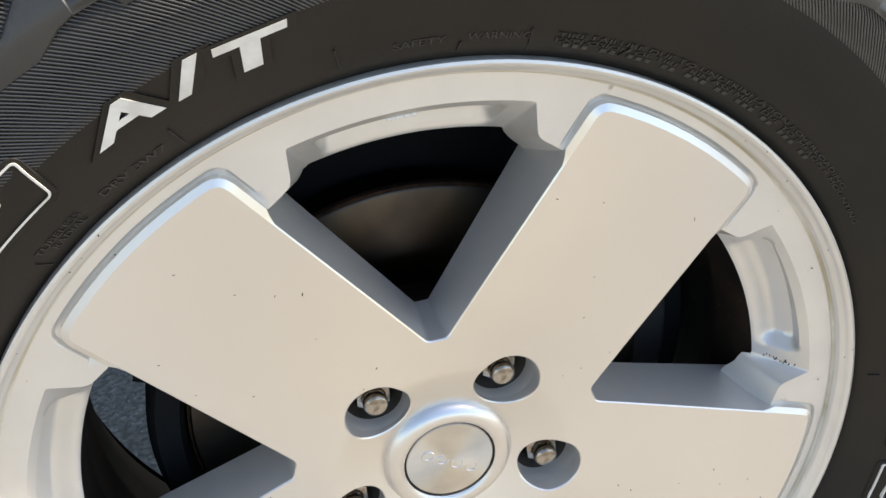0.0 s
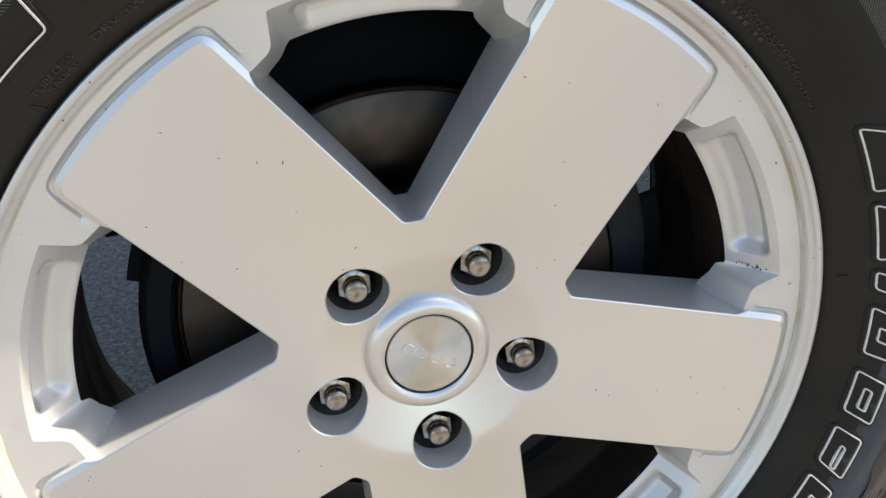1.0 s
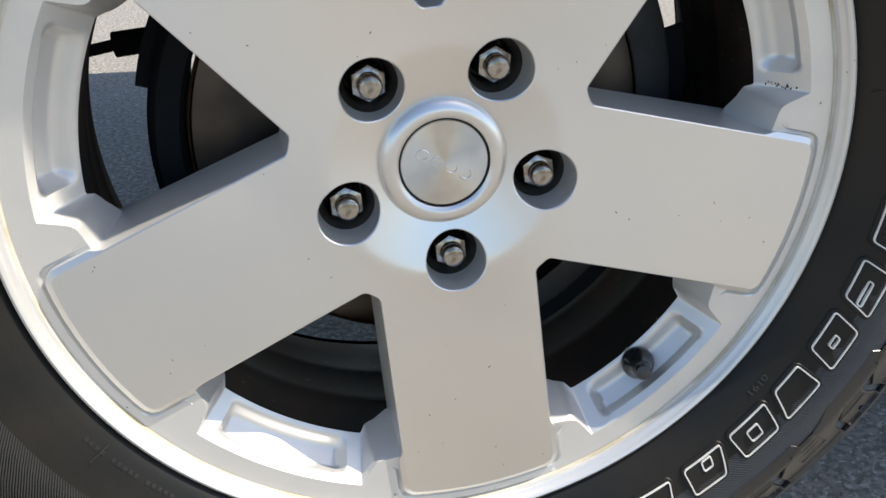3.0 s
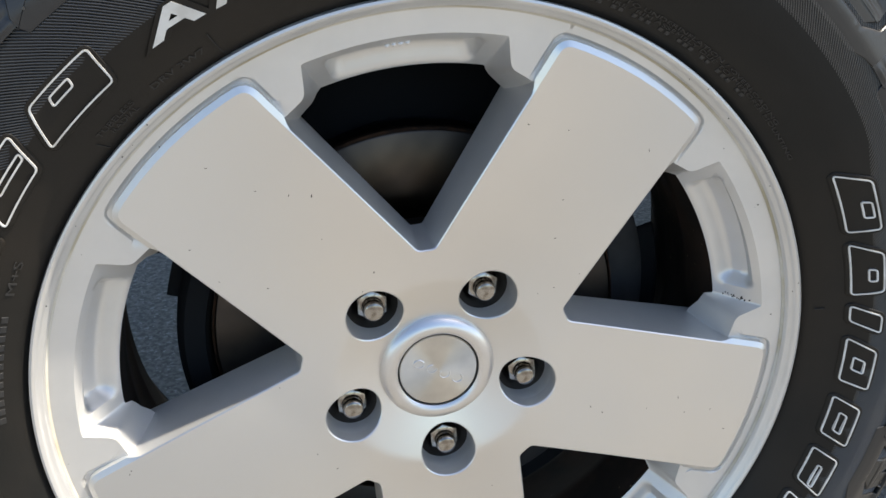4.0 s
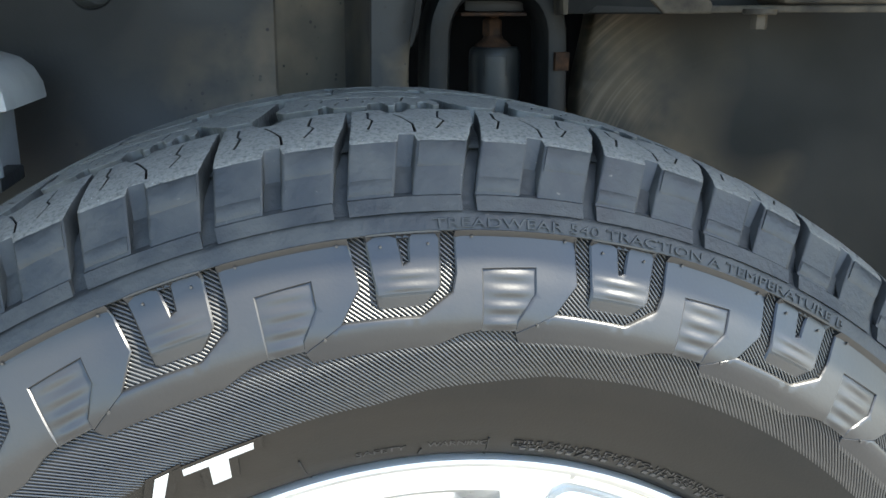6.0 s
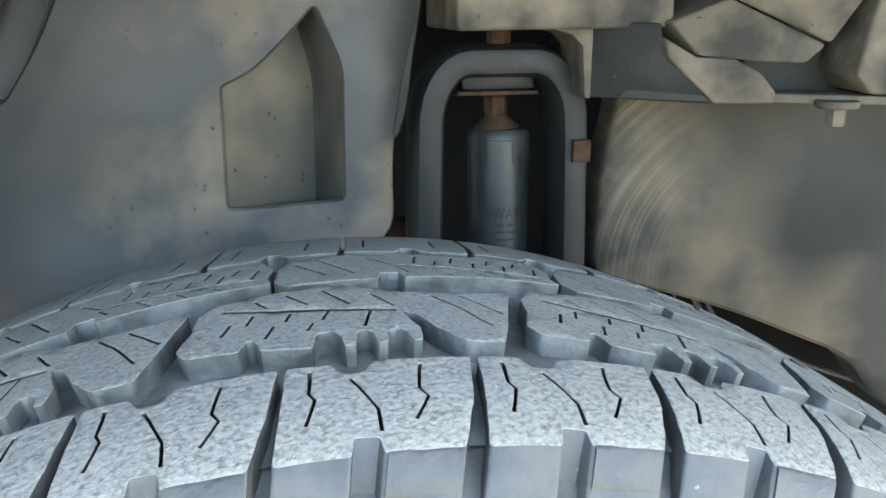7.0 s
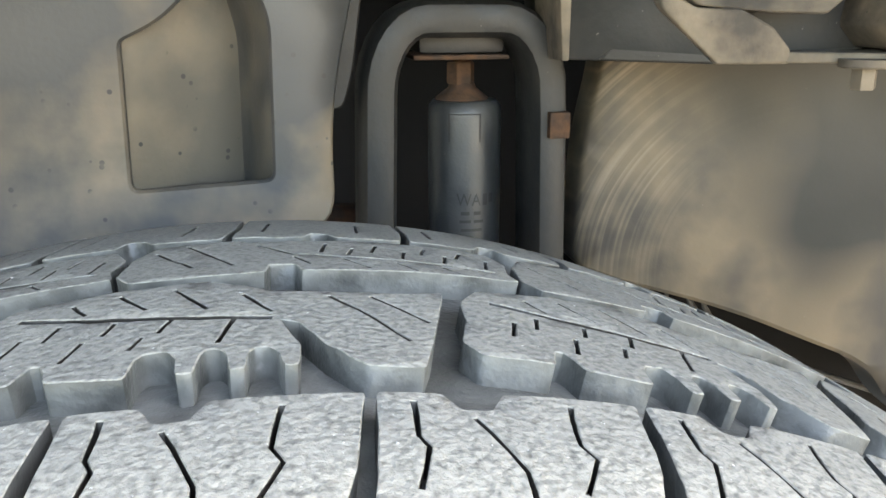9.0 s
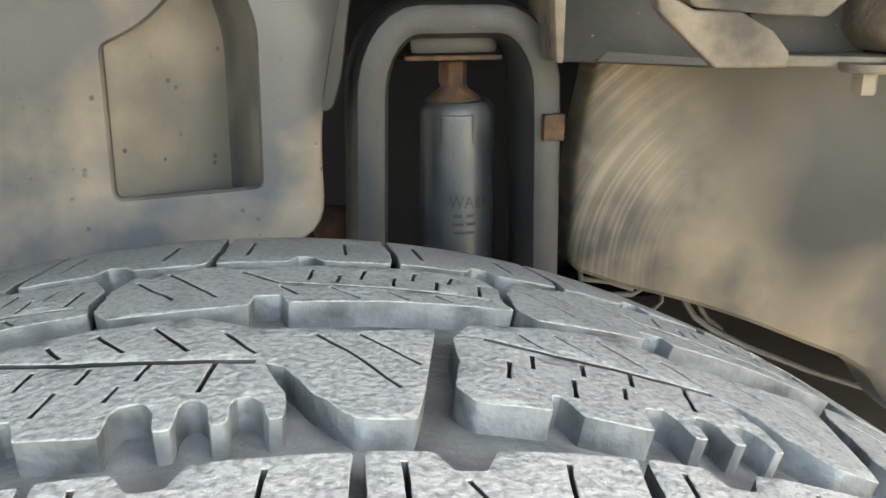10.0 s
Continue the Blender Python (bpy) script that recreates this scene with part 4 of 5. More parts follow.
ROW3 = [(0.1, 0.1380), (0.9, 0.1500), (4.3, 0.1545), (4.9, 0.1500), (9.0, 0.1530), (12.6, 0.1530), (15.9, 0.1510), (16.5, 0.1400), (16.1, 0.1280), (16.35, 0.1190),
        (8.2, 0.1165), (7.0, 0.1160), (6.8, 0.1225), (5.7, 0.1225), (5.5, 0.1150), (3.0, 0.1130), (0.4, 0.1125), (-0.2, 0.1200)]
R3_SIPES = [[(5.2, 0.1475), (6.72, 0.1345), (10.0, 0.1310), (15.6, 0.1265), 0.0009], [(0.95, 0.1435), (2.65, 0.1235)], [(2.2, 0.1500), (4.3, 0.1230)], [(6.75, 0.1320), (7.44, 0.1226)], [(8.82, 0.1300), (9.9, 0.1190)], [(11.07, 0.1275), (11.9, 0.1190)], [(13.1, 0.1260), (13.7, 0.1195)],
            [(8.3, 0.1490), (7.95, 0.1370)], [(9.4, 0.1430), (9.1, 0.1340)], [(10.6, 0.1490), (10.2, 0.1380)], [(11.8, 0.1425), (11.5, 0.1325)], [(12.9, 0.1490), (12.5, 0.1390)], [(13.67, 0.1415), (13.33, 0.1307)], [(14.6, 0.1480), (14.15, 0.1390)], [(15.65, 0.1416), (15.21, 0.1290)]]
ROW4 = [(0.25, 0.1590), (3.4, 0.1585), (3.9, 0.1640), (4.7, 0.1640), (5.1, 0.1585), (8.15, 0.1590), (8.6, 0.1800), (8.9, 0.2140), (0.9, 0.2140), (0.6, 0.1800)]
R4_SIPES = [[(1.6, 0.1680), (2.0, 0.2000)], [(6.2, 0.1680), (6.6, 0.2000)]]
row2 = tread_block("tread_block", ROW2, R2_SIPES, half=0.00075, extra=ledge(LEDGE2, 0.0080))
row3 = tread_block("tread_block", ROW3, R3_SIPES, half=0.00075)
row4 = tread_block("tread_block", ROW4, R4_SIPES, step=0.010)
for k in range(21):
    for proto, at in ((row2, 98.04), (row3, 93.9)):
        d = at + 2 * PITCH * (k if k < 11 else k - 21)
        placed(proto, d) if k == 0 else again(proto, d)
for k in range(43):
    d = 90.07 + PITCH * k
    placed(row4, d) if k == 0 else again(row4, d)

# ---- lettering on the sidewall ----


def word_mesh(text, bold=0.0):
    """Flat points and faces of a word in the built-in font, and its box."""
    cu = bpy.data.curves.new("word", "FONT")
    cu.body = text
    cu.resolution_u = 3
    cu.offset = bold
    ob = new("word", cu)
    dg = bpy.context.evaluated_depsgraph_get()
    me = ob.evaluated_get(dg).to_mesh()
    v = np.array([tuple(p.co)[:2] for p in me.vertices])
    f = [tuple(p.vertices) for p in me.polygons]
    ob.to_mesh_clear()
    bpy.data.objects.remove(ob)
    bpy.data.curves.remove(cu)
    return v, f


def side_word(name, text, th0, th1, r0, r1, mat, lift=0.0008, label="", shear=0.0, bold=0.0, base=0.0):
    """A raised word on the sidewall from angle th0 to th1, between two radii. base: a smooth black plinth this much wider."""
    v, f = word_mesh(text, bold)
    lo, hi = v.min(0), v.max(0)
    made = None
    for grown, up, m, nm, lb in ([(bold + base, lift - 0.0004, RUBBER, "letter_base", "")] if base else []) + [(bold, lift, mat, name, label)]:
        v, f = word_mesh(text, grown)
        q = (v - lo) / (hi - lo)
        th = th0 + (th1 - th0) * (q[:, 0] + shear * (q[:, 1] - 0.5))
        r = r0 + (r1 - r0) * q[:, 1]
        n = len(v)
        top = [cyl(a, b, side_y(a) - up) for a, b in zip(r, th)]
        low = [cyl(a, b, side_y(a) + 0.0004) for a, b in zip(r, th)]
        used = {(t[i], t[(i + 1) % len(t)]) for t in f for i in range(len(t))}
        faces = list(f) + [(b, a, a + n, b + n) for a, b in sorted(used) if (b, a) not in used]
        made = link_mesh(nm, top + low, faces, m, tyre, lb, smooth=False)
    return made


def side_bar(name, th0, th1, r0, r1, mat, lift=0.0006, label=""):
    o = side_piece(name, [(th0, r0), (th0, r1), (th1, r1), (th1, r0)], [], lift, mat, label, 0.01, 0.0002)
    o.parent = tyre
    return o


side_word("letter", "A", 123.2, 116.6, 0.2738, 0.2872, WHITE_RUBBER, 0.0019, "solid white raised letter", 0.12, 0.030, 0.085)
side_word("letter", "/", 115.9, 112.5, 0.2735, 0.2877, WHITE_RUBBER, 0.0019, "solid white raised stroke", 0.0, 0.022, 0.085)
side_word("letter", "T", 111.9, 105.8, 0.2718, 0.2864, WHITE_RUBBER, 0.0019, "solid white raised letter", 0.14, 0.042, 0.085)
side_word("moulded_text", "TREADWEAR 540 TRACTION A TEMPERATURE B", 89.8, 57.0, 0.3609, 0.3645, SHOULDER_SIDE, 0.0025, "small moulded black lettering")
side_word("moulded_text", "SAFETY", 97.3, 92.4, 0.2590, 0.2622, RUBBER_PAD, 0.0005, "small moulded black lettering")
side_word("moulded_text", "WARNING", 90.3, 84.2, 0.2592, 0.2625, RUBBER_PAD, 0.0005, "small moulded black lettering")
side_word("moulded_text", "TIRE FAILURE DUE TO UNDERINFLATION / OVERLOADING", 81.6, 40.0, 0.2610, 0.2630, RUBBER_PAD, 0.0007, "small moulded black lettering")
side_word("moulded_text", "EXPLOSION OF TIRE / RIM ASSEMBLY DUE TO IMPROPER MOUNTING", 81.6, 34.0, 0.2584, 0.2604, RUBBER_PAD, 0.0007, "small moulded black lettering")
for i in range(34):
    if i % 7 not in (3, 6):
        side_bar("text_bar", 80.6 - i * 1.02, 80.0 - i * 1.02, 0.2560, 0.2578, RUBBER_PAD, 0.0006)
side_word("moulded_text", "TUBELESS", 135.4, 129.6, 0.2585, 0.2612, RUBBER_PAD, 0.0006, "small moulded black lettering")
side_word("moulded_text", "RADIAL", 134.0, 129.8, 0.2548, 0.2574, RUBBER_PAD, 0.0006, "small moulded black lettering")
side_word("moulded_text", "0191", -36.0, -39.6, 0.2632, 0.2672, RUBBER_PAD, 0.0006, "small moulded black lettering")
side_word("moulded_text", "M+S", 158.0, 153.4, 0.2600, 0.2640, RUBBER_PAD, 0.0006, "small moulded black lettering")


side_word("moulded_text", "DRV 3W7", 127.0, 119.6, 0.2570, 0.2602, RUBBER_PAD, 0.0006, "small moulded black lettering")
for i in range(12):
    side_bar("text_bar", 161.0 + i * 1.3, 161.8 + i * 1.3, 0.2604, 0.2632, RUBBER_PAD, 0.0005)
for i in range(26):
    if i % 6 != 4:
        side_bar("text_bar", 212.0 + i * 0.95, 212.6 + i * 0.95, 0.2596, 0.2616, RUBBER, 0.0005)
# moulding seams: short black radial flashes by the rim
for a, r0, r1, sl in [(102.1, 0.2490, 0.2665, 0.35), (91.0, 0.2540, 0.2585, -0.2), (83.8, 0.2505, 0.2642, 0.4), (74.3, 0.2560, 0.2605, -0.6), (118.0, 0.2500, 0.2645, 0.2), (135.9, 0.2520, 0.2580, 0.3), (8.0, 0.2560, 0.2610, 0.2), (215.0, 0.2560, 0.2680, -0.3)]:
    o = side_piece("mould_flash", [(a, r0), (a + sl, r1), (a + sl + 0.16, r1), (a + 0.16, r0)], [], 0.0012, SEAM, "", 0.01, 0.0)
    o.parent = tyre


def outline_block(corners, r0, r1, slot=None, soft=0.0026):
    """A white outlined plain shape standing for one sign of a name: angles at the inner and outer edge, and a slot in its middle."""
    K = radians(1) * 0.284
    i0, o0, o1, i1 = corners

    def put(u, v):
        a, b = i0 + (o0 - i0) * v, i1 + (o1 - i1) * v
        return ((a + (b - a) * u) * K, r0 + (r1 - r0) * v)

    def grown(loop, w):
        arr = np.array(loop)
        area = 0.5 * np.sum(arr[:, 0] * np.roll(arr[:, 1], -1) - np.roll(arr[:, 0], -1) * arr[:, 1])
        d = np.roll(arr, -1, 0) - np.roll(arr, 1, 0)
        nn = np.stack([d[:, 1], -d[:, 0]], 1) / (np.hypot(d[:, 0], d[:, 1])[:, None] + 1e-12)
        return arr + nn * (w if area > 0 else -w)

    shape = densify(rounded([put(*q) for q in ((0, 0), (1, 0), (1, 1), (0, 1))], soft, 5), 0.003)
    wide = [tuple(q) for q in grown(shape, 0.0022)]
    base = side_piece("mark_base", [(a / (radians(1) * 0.284), r) for a, r in wide], [], 0.0012, RUBBER, "", 0.02, 0.0007)
    base.parent = tyre
    loops = [shape]
    if slot:
        u0, v0, u1, v1 = slot
        loops.append(densify(rounded([put(*q) for q in ((u0, v0), (u1, v0), (u1, v1), (u0, v1))], 0.0014, 4), 0.003))
    for loop in loops:
        o, i = [tuple(q) for q in grown(loop, 0.00045)], [tuple(q) for q in grown(loop, -0.00045)]
        n = len(o)
        vs = [cyl(v, u / K, side_y(v) - 0.0019) for u, v in o + i] + [cyl(v, u / K, side_y(v) + 0.0004) for u, v in o + i]
        fs = []
        for a in range(n):
            b = (a + 1) % n
            fs += [(a, b, n + b, n + a), (a, b, 2 * n + b, 2 * n + a), (n + a, n + b, 3 * n + b, 3 * n + a)]
        link_mesh("outline_mark", vs, fs, WHITE_RUBBER, tyre, "white outlined raised mark", smooth=False)


MID = (0.36, 0.30, 0.66, 0.68)
BRAND = [((29.5, 26.8, 19.8, 20.5), (0.45, 0.55, 0.75, 0.85)), ((18.5, 16.2, 10.6, 10.6), (0.45, 0.52, 0.72, 0.78)), ((8.8, 6.9, 4.4, 6.4), None),
         ((3.6, 1.4, -4.4, -3.2), MID), ((-6.0, -7.7, -13.6, -12.2), (0.30, 0.36, 0.80, 0.62)), ((-14.9, -16.2, -22.2, -20.6), (0.35, 0.42, 0.95, 0.58)),
         ((-23.1, -24.5, -30.4, -29.2), (0.38, 0.40, 0.66, 0.58)), ((-32.3, -32.7, -39.1, -37.2), None), ((-39.4, -40.8, -46.6, -46.3), MID),
         ((-48.0, -50.1, -55.1, -54.5), (0.30, 0.10, 0.55, 0.42)), ((-57.0, -58.8, -64.5, -63.0), (0.35, 0.42, 0.95, 0.58))]
for q, hole in BRAND:
    outline_block(q, 0.2748, 0.2945, hole)
for q, hole in [((138.8, 136.3, 128.2, 128.9), (0.30, 0.58, 0.62, 0.80)), ((149.3, 146.6, 139.7, 141.6), (0.30, 0.42, 0.95, 0.58)), ((158.5, 156.0, 149.8, 151.2), None),
                ((168.2, 165.6, 158.6, 160.4), (0.30, 0.42, 0.95, 0.58)), ((178.6, 176.0, 168.2, 170.0), (0.35, 0.35, 0.65, 0.95)), ((189.4, 187.0, 178.6, 180.6), MID)]:
    outline_block(q, 0.2738, 0.2932, hole)

# ---- wheel arch ----


def liner_y(x, z):
    low = max(0.0, 0.785 - z)
    return 0.362 - 0.26 * low * low / (low + 0.035) + 9.0 * max(0.0, x - 0.024) ** 2 + 0.35 * max(0.0, -x - 0.16) ** 2


recess = rounded([(-0.0594, 0.8530), (-0.0606, 0.7718), (0.0182, 0.7756), (0.0198, 0.8640), (0.0030, 0.9050), (-0.0150, 0.8850), (-0.0383, 0.8631)], [0.004, 0.007, 0.006, 0.01, 0.008, 0.03, 0.01], 4)
slot = rounded([(-0.2142, 0.8500), (-0.2016, 0.8400), (-0.1860, 0.8440), (-0.1625, 0.8790), (-0.1450, 0.9150), (-0.1700, 0.9250), (-0.1900, 0.8880)], [0.008, 0.008, 0.008, 0.02, 0.012, 0.012, 0.02], 4)
edge = rounded([(-0.85, 0.30), (-0.145, 0.725), (0.010, 0.7430), (0.0495, 0.7500), (0.0488, 0.8115), (0.0609, 0.868), (0.0740, 0.915), (0.0900, 1.00), (-0.85, 1.00)], [0, 0.05, 0.03, 0.03, 0.03, 0.03, 0.02, 0, 0], 5)
liner = empty("arch_liner", (-0.1, 0.362, 0.72), "dusty dark grey plastic wheel arch liner", "arch liner")
vs, fs, ks = slab(edge, [recess, slot], 0.018, lambda x, z, d: (x + 0.1, liner_y(x, z) - 0.362 + d, z - 0.72), lambda x, z: (x + 0.1, liner_y(x, z) - 0.362 + 0.0045, z - 0.72), 0.0015, edge_step=0.010)
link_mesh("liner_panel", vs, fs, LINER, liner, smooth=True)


def pressed(name, loop, floor, label, mat):
    """A pocket pressed into the liner: its edge loop and a floor(x, z) giving the floor's x, z and depth."""
    n = len(loop)
    rv, rf = [], []
    for t in (0.0, 0.2, 0.5, 0.8, 1.0):
        for (x, z) in loop:
            fx, fz, fy = floor(x, z)
            k = t * t * (3 - 2 * t) if t < 1 else 1.0
            rv.append((x + (fx - x) * t + 0.1, liner_y(x, z) - 0.362 + 0.001 + fy * k, z + (fz - z) * t - 0.72))
    for j in range(4):
        for i in range(n):
            rf.append((j * n + i, j * n + (i + 1) % n, (j + 1) * n + (i + 1) % n, (j + 1) * n + i))
    rf.append(tuple(4 * n + i for i in range(n)))
    # walls are darker than the floor: the pocket's shade is in their colour
    return link_mesh(name, rv, rf, [WALL_PLASTIC, mat], liner, label, mat_index=[0] * (len(rf) - 1) + [1], smooth=True)


pressed("pressed_recess", recess, lambda x, z: (-0.0575 + (x + 0.0590) * 0.74, 0.7745 - 0.016 * (x + 0.06) / 0.08 + (z - 0.7745) * 1.08, 0.006 + 0.038 * (x + 0.06) / 0.08), "brown dusty pressed pocket", LINER_B)
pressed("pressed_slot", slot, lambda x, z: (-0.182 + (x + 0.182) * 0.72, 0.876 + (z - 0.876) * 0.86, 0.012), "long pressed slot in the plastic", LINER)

flange = rounded([(0.020, 0.812), (0.0600, 0.810), (0.0665, 0.830), (0.0720, 0.870), (0.095, 1.00), (0.020, 1.00)], [0, 0.004, 0.01, 0, 0, 0], 3)
vs, fs, ks = slab(flange, [], 0.03, lambda x, z, d: (x + 0.1, 0.050 + d, z - 0.72), lambda x, z: (x + 0.1, 0.060, z - 0.72), 0.001)
link_mesh("rear_flange", vs, fs, CLEAN_PLASTIC, liner, smooth=True)

# shock tower hoop
hoop = empty("shock_tower", (0.135, 0.43, 0.50), "black painted steel shock tower hoop", "shock tower")
path = [(0.0775, 0.56), (0.0815, 0.74), (0.0832, 0.817)]
path += [(0.0832 + 0.030 * (1 - math.cos(q)), 0.817 + 0.0455 * math.sin(q)) for q in np.linspace(0.2, math.pi / 2, 7)]
path += [(0.1600 + 0.032 * math.sin(q), 0.8170 + 0.0455 * math.cos(q)) for q in np.linspace(0, math.pi / 2 - 0.2, 7)]
path += [(0.1925, 0.80), (0.1945, 0.70), (0.1960, 0.56)]
bm = bmesh.new()
N = 12
rings = []
for i, (x, z) in enumerate(path):
    a, b = path[max(i - 1, 0)], path[min(i + 1, len(path) - 1)]
    d = Vector((b[0] - a[0], 0, b[1] - a[1])).normalized()
    side = Vector((d.z, 0, -d.x))
    row = []
    for j in range(N):
        q = 2 * math.pi * j / N
        cx, cy = math.copysign(abs(math.cos(q)) ** 0.6, math.cos(q)), math.copysign(abs(math.sin(q)) ** 0.6, math.sin(q))
        row.append(bm.verts.new(Vector((x - 0.135, 0.0, z - 0.50)) + side * cx * 0.0122 + Vector((0, cy * 0.029, 0))))
    rings.append(row)
for a, b in zip(rings, rings[1:]):
    for j in range(N):
        bm.faces.new((a[j], a[(j + 1) % N], b[(j + 1) % N], b[j]))
part("hoop", bm, STEEL_BLACK, hoop)
bm = bmesh.new()
box_bm(bm, (0.0535, -0.0335, 0.2892), (0.0668, -0.012, 0.3056), 0.0008)
part("rust_tab", bm, RUST, hoop, "rusty weld tab")
bm = bmesh.new()
box_bm(bm, (-0.028, -0.006, 0.3370), (0.034, 0.045, 0.3400), 0.001)
part("top_plate", bm, RUST, hoop, "rust-edged steel mounting plate")

bm = bmesh.new()
box_bm(bm, (-0.024, 0.0, 0.3400), (0.033, 0.045, 0.356), 0.005)
part("mount_bush", bm, CLEAN_PLASTIC, hoop, "dark bush over the plate")
bm = bmesh.new()
turned_bm(bm, [(0.0090, 0.374), (0.0090, 0.384), (0.0060, 0.385), (0.0060, 0.396)], (0.004, 0.0, 0), (0, 0, 1), 6)
part("top_nut", bm, RUST, hoop, "rusty nut on top of the hoop")
bm = bmesh.new()
box_bm(bm, (-0.085, 0.03, 0.215), (-0.052, 0.05, 0.236), 0.003)
part("rusty_bracket", bm, RUST, hoop, "rusty bracket at the foot of the hoop")
bm = bmesh.new()
tube_bm(bm, [(0.078, 0.05, 0.205), (0.079, 0.05, 0.222), (0.086, 0.052, 0.236), (0.094, 0.055, 0.244)], [0.006, 0.0065, 0.006, 0.005], 12)
part("brass_fitting", bm, BRASS, hoop, "dull brass pipe fitting")
shock = empty("shock_absorber", (0.1490, 0.4640, 0.50), "satin black shock absorber with a rusty stud", "shock absorber")
bm = bmesh.new()
turned_bm(bm, [(0.0250, 0.0), (0.0253, 0.298), (0.0247, 0.3045), (0.0218, 0.3080), (0.008, 0.3095)], (0, 0, 0), (0, 0, 1), 40)
part("body", bm, SHOCK_PAINT, shock)
bm = bmesh.new()
turned_bm(bm, [(0.0088, 0.3185), (0.0096, 0.3198), (0.0096, 0.3320), (0.0088, 0.3335), (0.0066, 0.3345), (0.0066, 0.338)], (-0.003, 0, 0), (0, 0, 1), 6, rot=0.3)
part("stud_nut", bm, RUST, shock, "rusty stud nut")
bm = bmesh.new()
turned_bm(bm, [(0.0190, 0.3075), (0.0176, 0.3100), (0.0140, 0.3130), (0.0098, 0.3160), (0.0082, 0.3200)], (-0.002, 0, 0), (0, 0, 1), 24)
part("stud_boot", bm, RUST, shock, "rust-stained flared washer")


def wrap(x, z, r=0.0255):
    return (r * math.sin(x / r), -r * math.cos(x / r), z)


wv2, wf2 = word_mesh("WA")
lo2, hi2 = wv2.min(0), wv2.max(0)
link_mesh("stamped_text", [wrap(-0.011 + 0.017 * (a - lo2[0]) / (hi2[0] - lo2[0]), 0.2385 + 0.0085 * (b - lo2[1]) / (hi2[1] - lo2[1]), 0.0256) for a, b in wv2], wf2, GREY_INK, shock, "dark stamped lettering")
for x0, x1, z0, z1 in [(0.0075, 0.0110, 0.2385, 0.2465), (0.0125, 0.0160, 0.2400, 0.2465), (-0.008, -0.002, 0.2320, 0.2345), (0.001, 0.006, 0.2320, 0.2345), (-0.009, -0.001, 0.2265, 0.2285), (0.001, 0.008, 0.2265, 0.2285), (-0.008, 0.007, 0.2205, 0.2225),
                       (-0.0165, 0.0055, 0.3000, 0.3009), (-0.0168, -0.0158, 0.2820, 0.3009), (0.0046, 0.0056, 0.2820, 0.3009)]:
    bm = bmesh.new()
    lo = [bm.verts.new(wrap(x, z0, 0.0256)) for x in np.linspace(x0, x1, 6)]
    hi = [bm.verts.new(wrap(x, z1, 0.0256)) for x in np.linspace(x0, x1, 6)]
    for j in range(5):
        bm.faces.new((lo[j], lo[j + 1], hi[j + 1], hi[j]))
    part("label_bar", bm, GREY_INK, shock)


mount = empty("body_mount_bracket", (0.25, 0.36, 0.84), "dusty cast steel body mount bracket with bolt", "bracket")


def prism(name, front, back, mat, bevel=0.0025, label=""):
    """A cast or folded piece: a front outline in space, carried back into the arch."""
    bm = bmesh.new()
    o = Vector((0.25, 0.36, 0.84))
    f = [bm.verts.new(Vector(p) - o) for p in front]
    g = [bm.verts.new(Vector(p) - o + Vector(back)) for p in front]
    bm.faces.new(f)
    bm.faces.new(g[::-1])
    for i in range(len(f)):
        j = (i + 1) % len(f)
        bm.faces.new((f[j], f[i], g[i], g[j]))
    bmesh.ops.recalc_face_normals(bm, faces=bm.faces)
    bmesh.ops.bevel(bm, geom=bm.edges[:], offset=bevel, segments=3, affect="EDGES", profile=0.6, clamp_overlap=True)
    return part(name, bm, mat, mount, label)


prism("crossbeam", [(0.0943, 0.365, 0.885), (0.2373, 0.345, 0.8867), (0.234, 0.345, 1.02), (0.0943, 0.365, 1.02)], (0, 0.12, 0), DUST_STEEL, 0.004)
prism("side_flange", [(0.1595, 0.380, 0.887), (0.1780, 0.377, 0.8815), (0.1850, 0.375, 0.8740), (0.1872, 0.374, 0.8386), (0.1905, 0.372, 0.8386), (0.1905, 0.371, 0.888)], (0, 0.05, 0), DUST_STEEL, 0.0008)
prism("side_web", [(0.1895, 0.3725, 0.890), (0.1895, 0.3735, 0.8392), (0.2526, 0.314, 0.8394), (0.2243, 0.327, 0.8685), (0.2215, 0.332, 0.890)], (0.0, 0.09, 0), STEEL_BLACK, 0.0012, "black web plate")
prism("web_gusset", [(0.2038, 0.3568, 0.8400), (0.2262, 0.3360, 0.8676), (0.2507, 0.3133, 0.8404)], (0.0, 0.010, 0), WEB_STEEL, 0.0008, "dull grey folded gusset")
prism("lower_lug", [(0.2194, 0.3205, 0.8815), (0.2397, 0.3135, 0.8690), (0.2616, 0.3065, 0.8684), (0.2791, 0.3035, 0.8590), (0.2886, 0.3015, 0.8479), (0.2912, 0.3045, 0.8396), (0.2526, 0.3115, 0.8394), (0.2222, 0.3205, 0.8690)], (0.004, 0.07, 0.0), DUST_STEEL, 0.0022)
prism("upper_lug", [(0.2300, 0.336, 0.8905), (0.2654, 0.325, 0.9055), (0.3105, 0.285, 0.8770), (0.3005, 0.290, 0.8655), (0.2774, 0.300, 0.8665), (0.2415, 0.315, 0.8700)], (0.0, 0.08, 0), DUST_STEEL, 0.0025)
prism("top_shoulder", [(0.2640, 0.324, 0.9060), (0.2900, 0.292, 0.9300), (0.3300, 0.270, 0.9150), (0.3110, 0.283, 0.8775)], (0.0, 0.10, 0.03), DUST_STEEL, 0.0025)
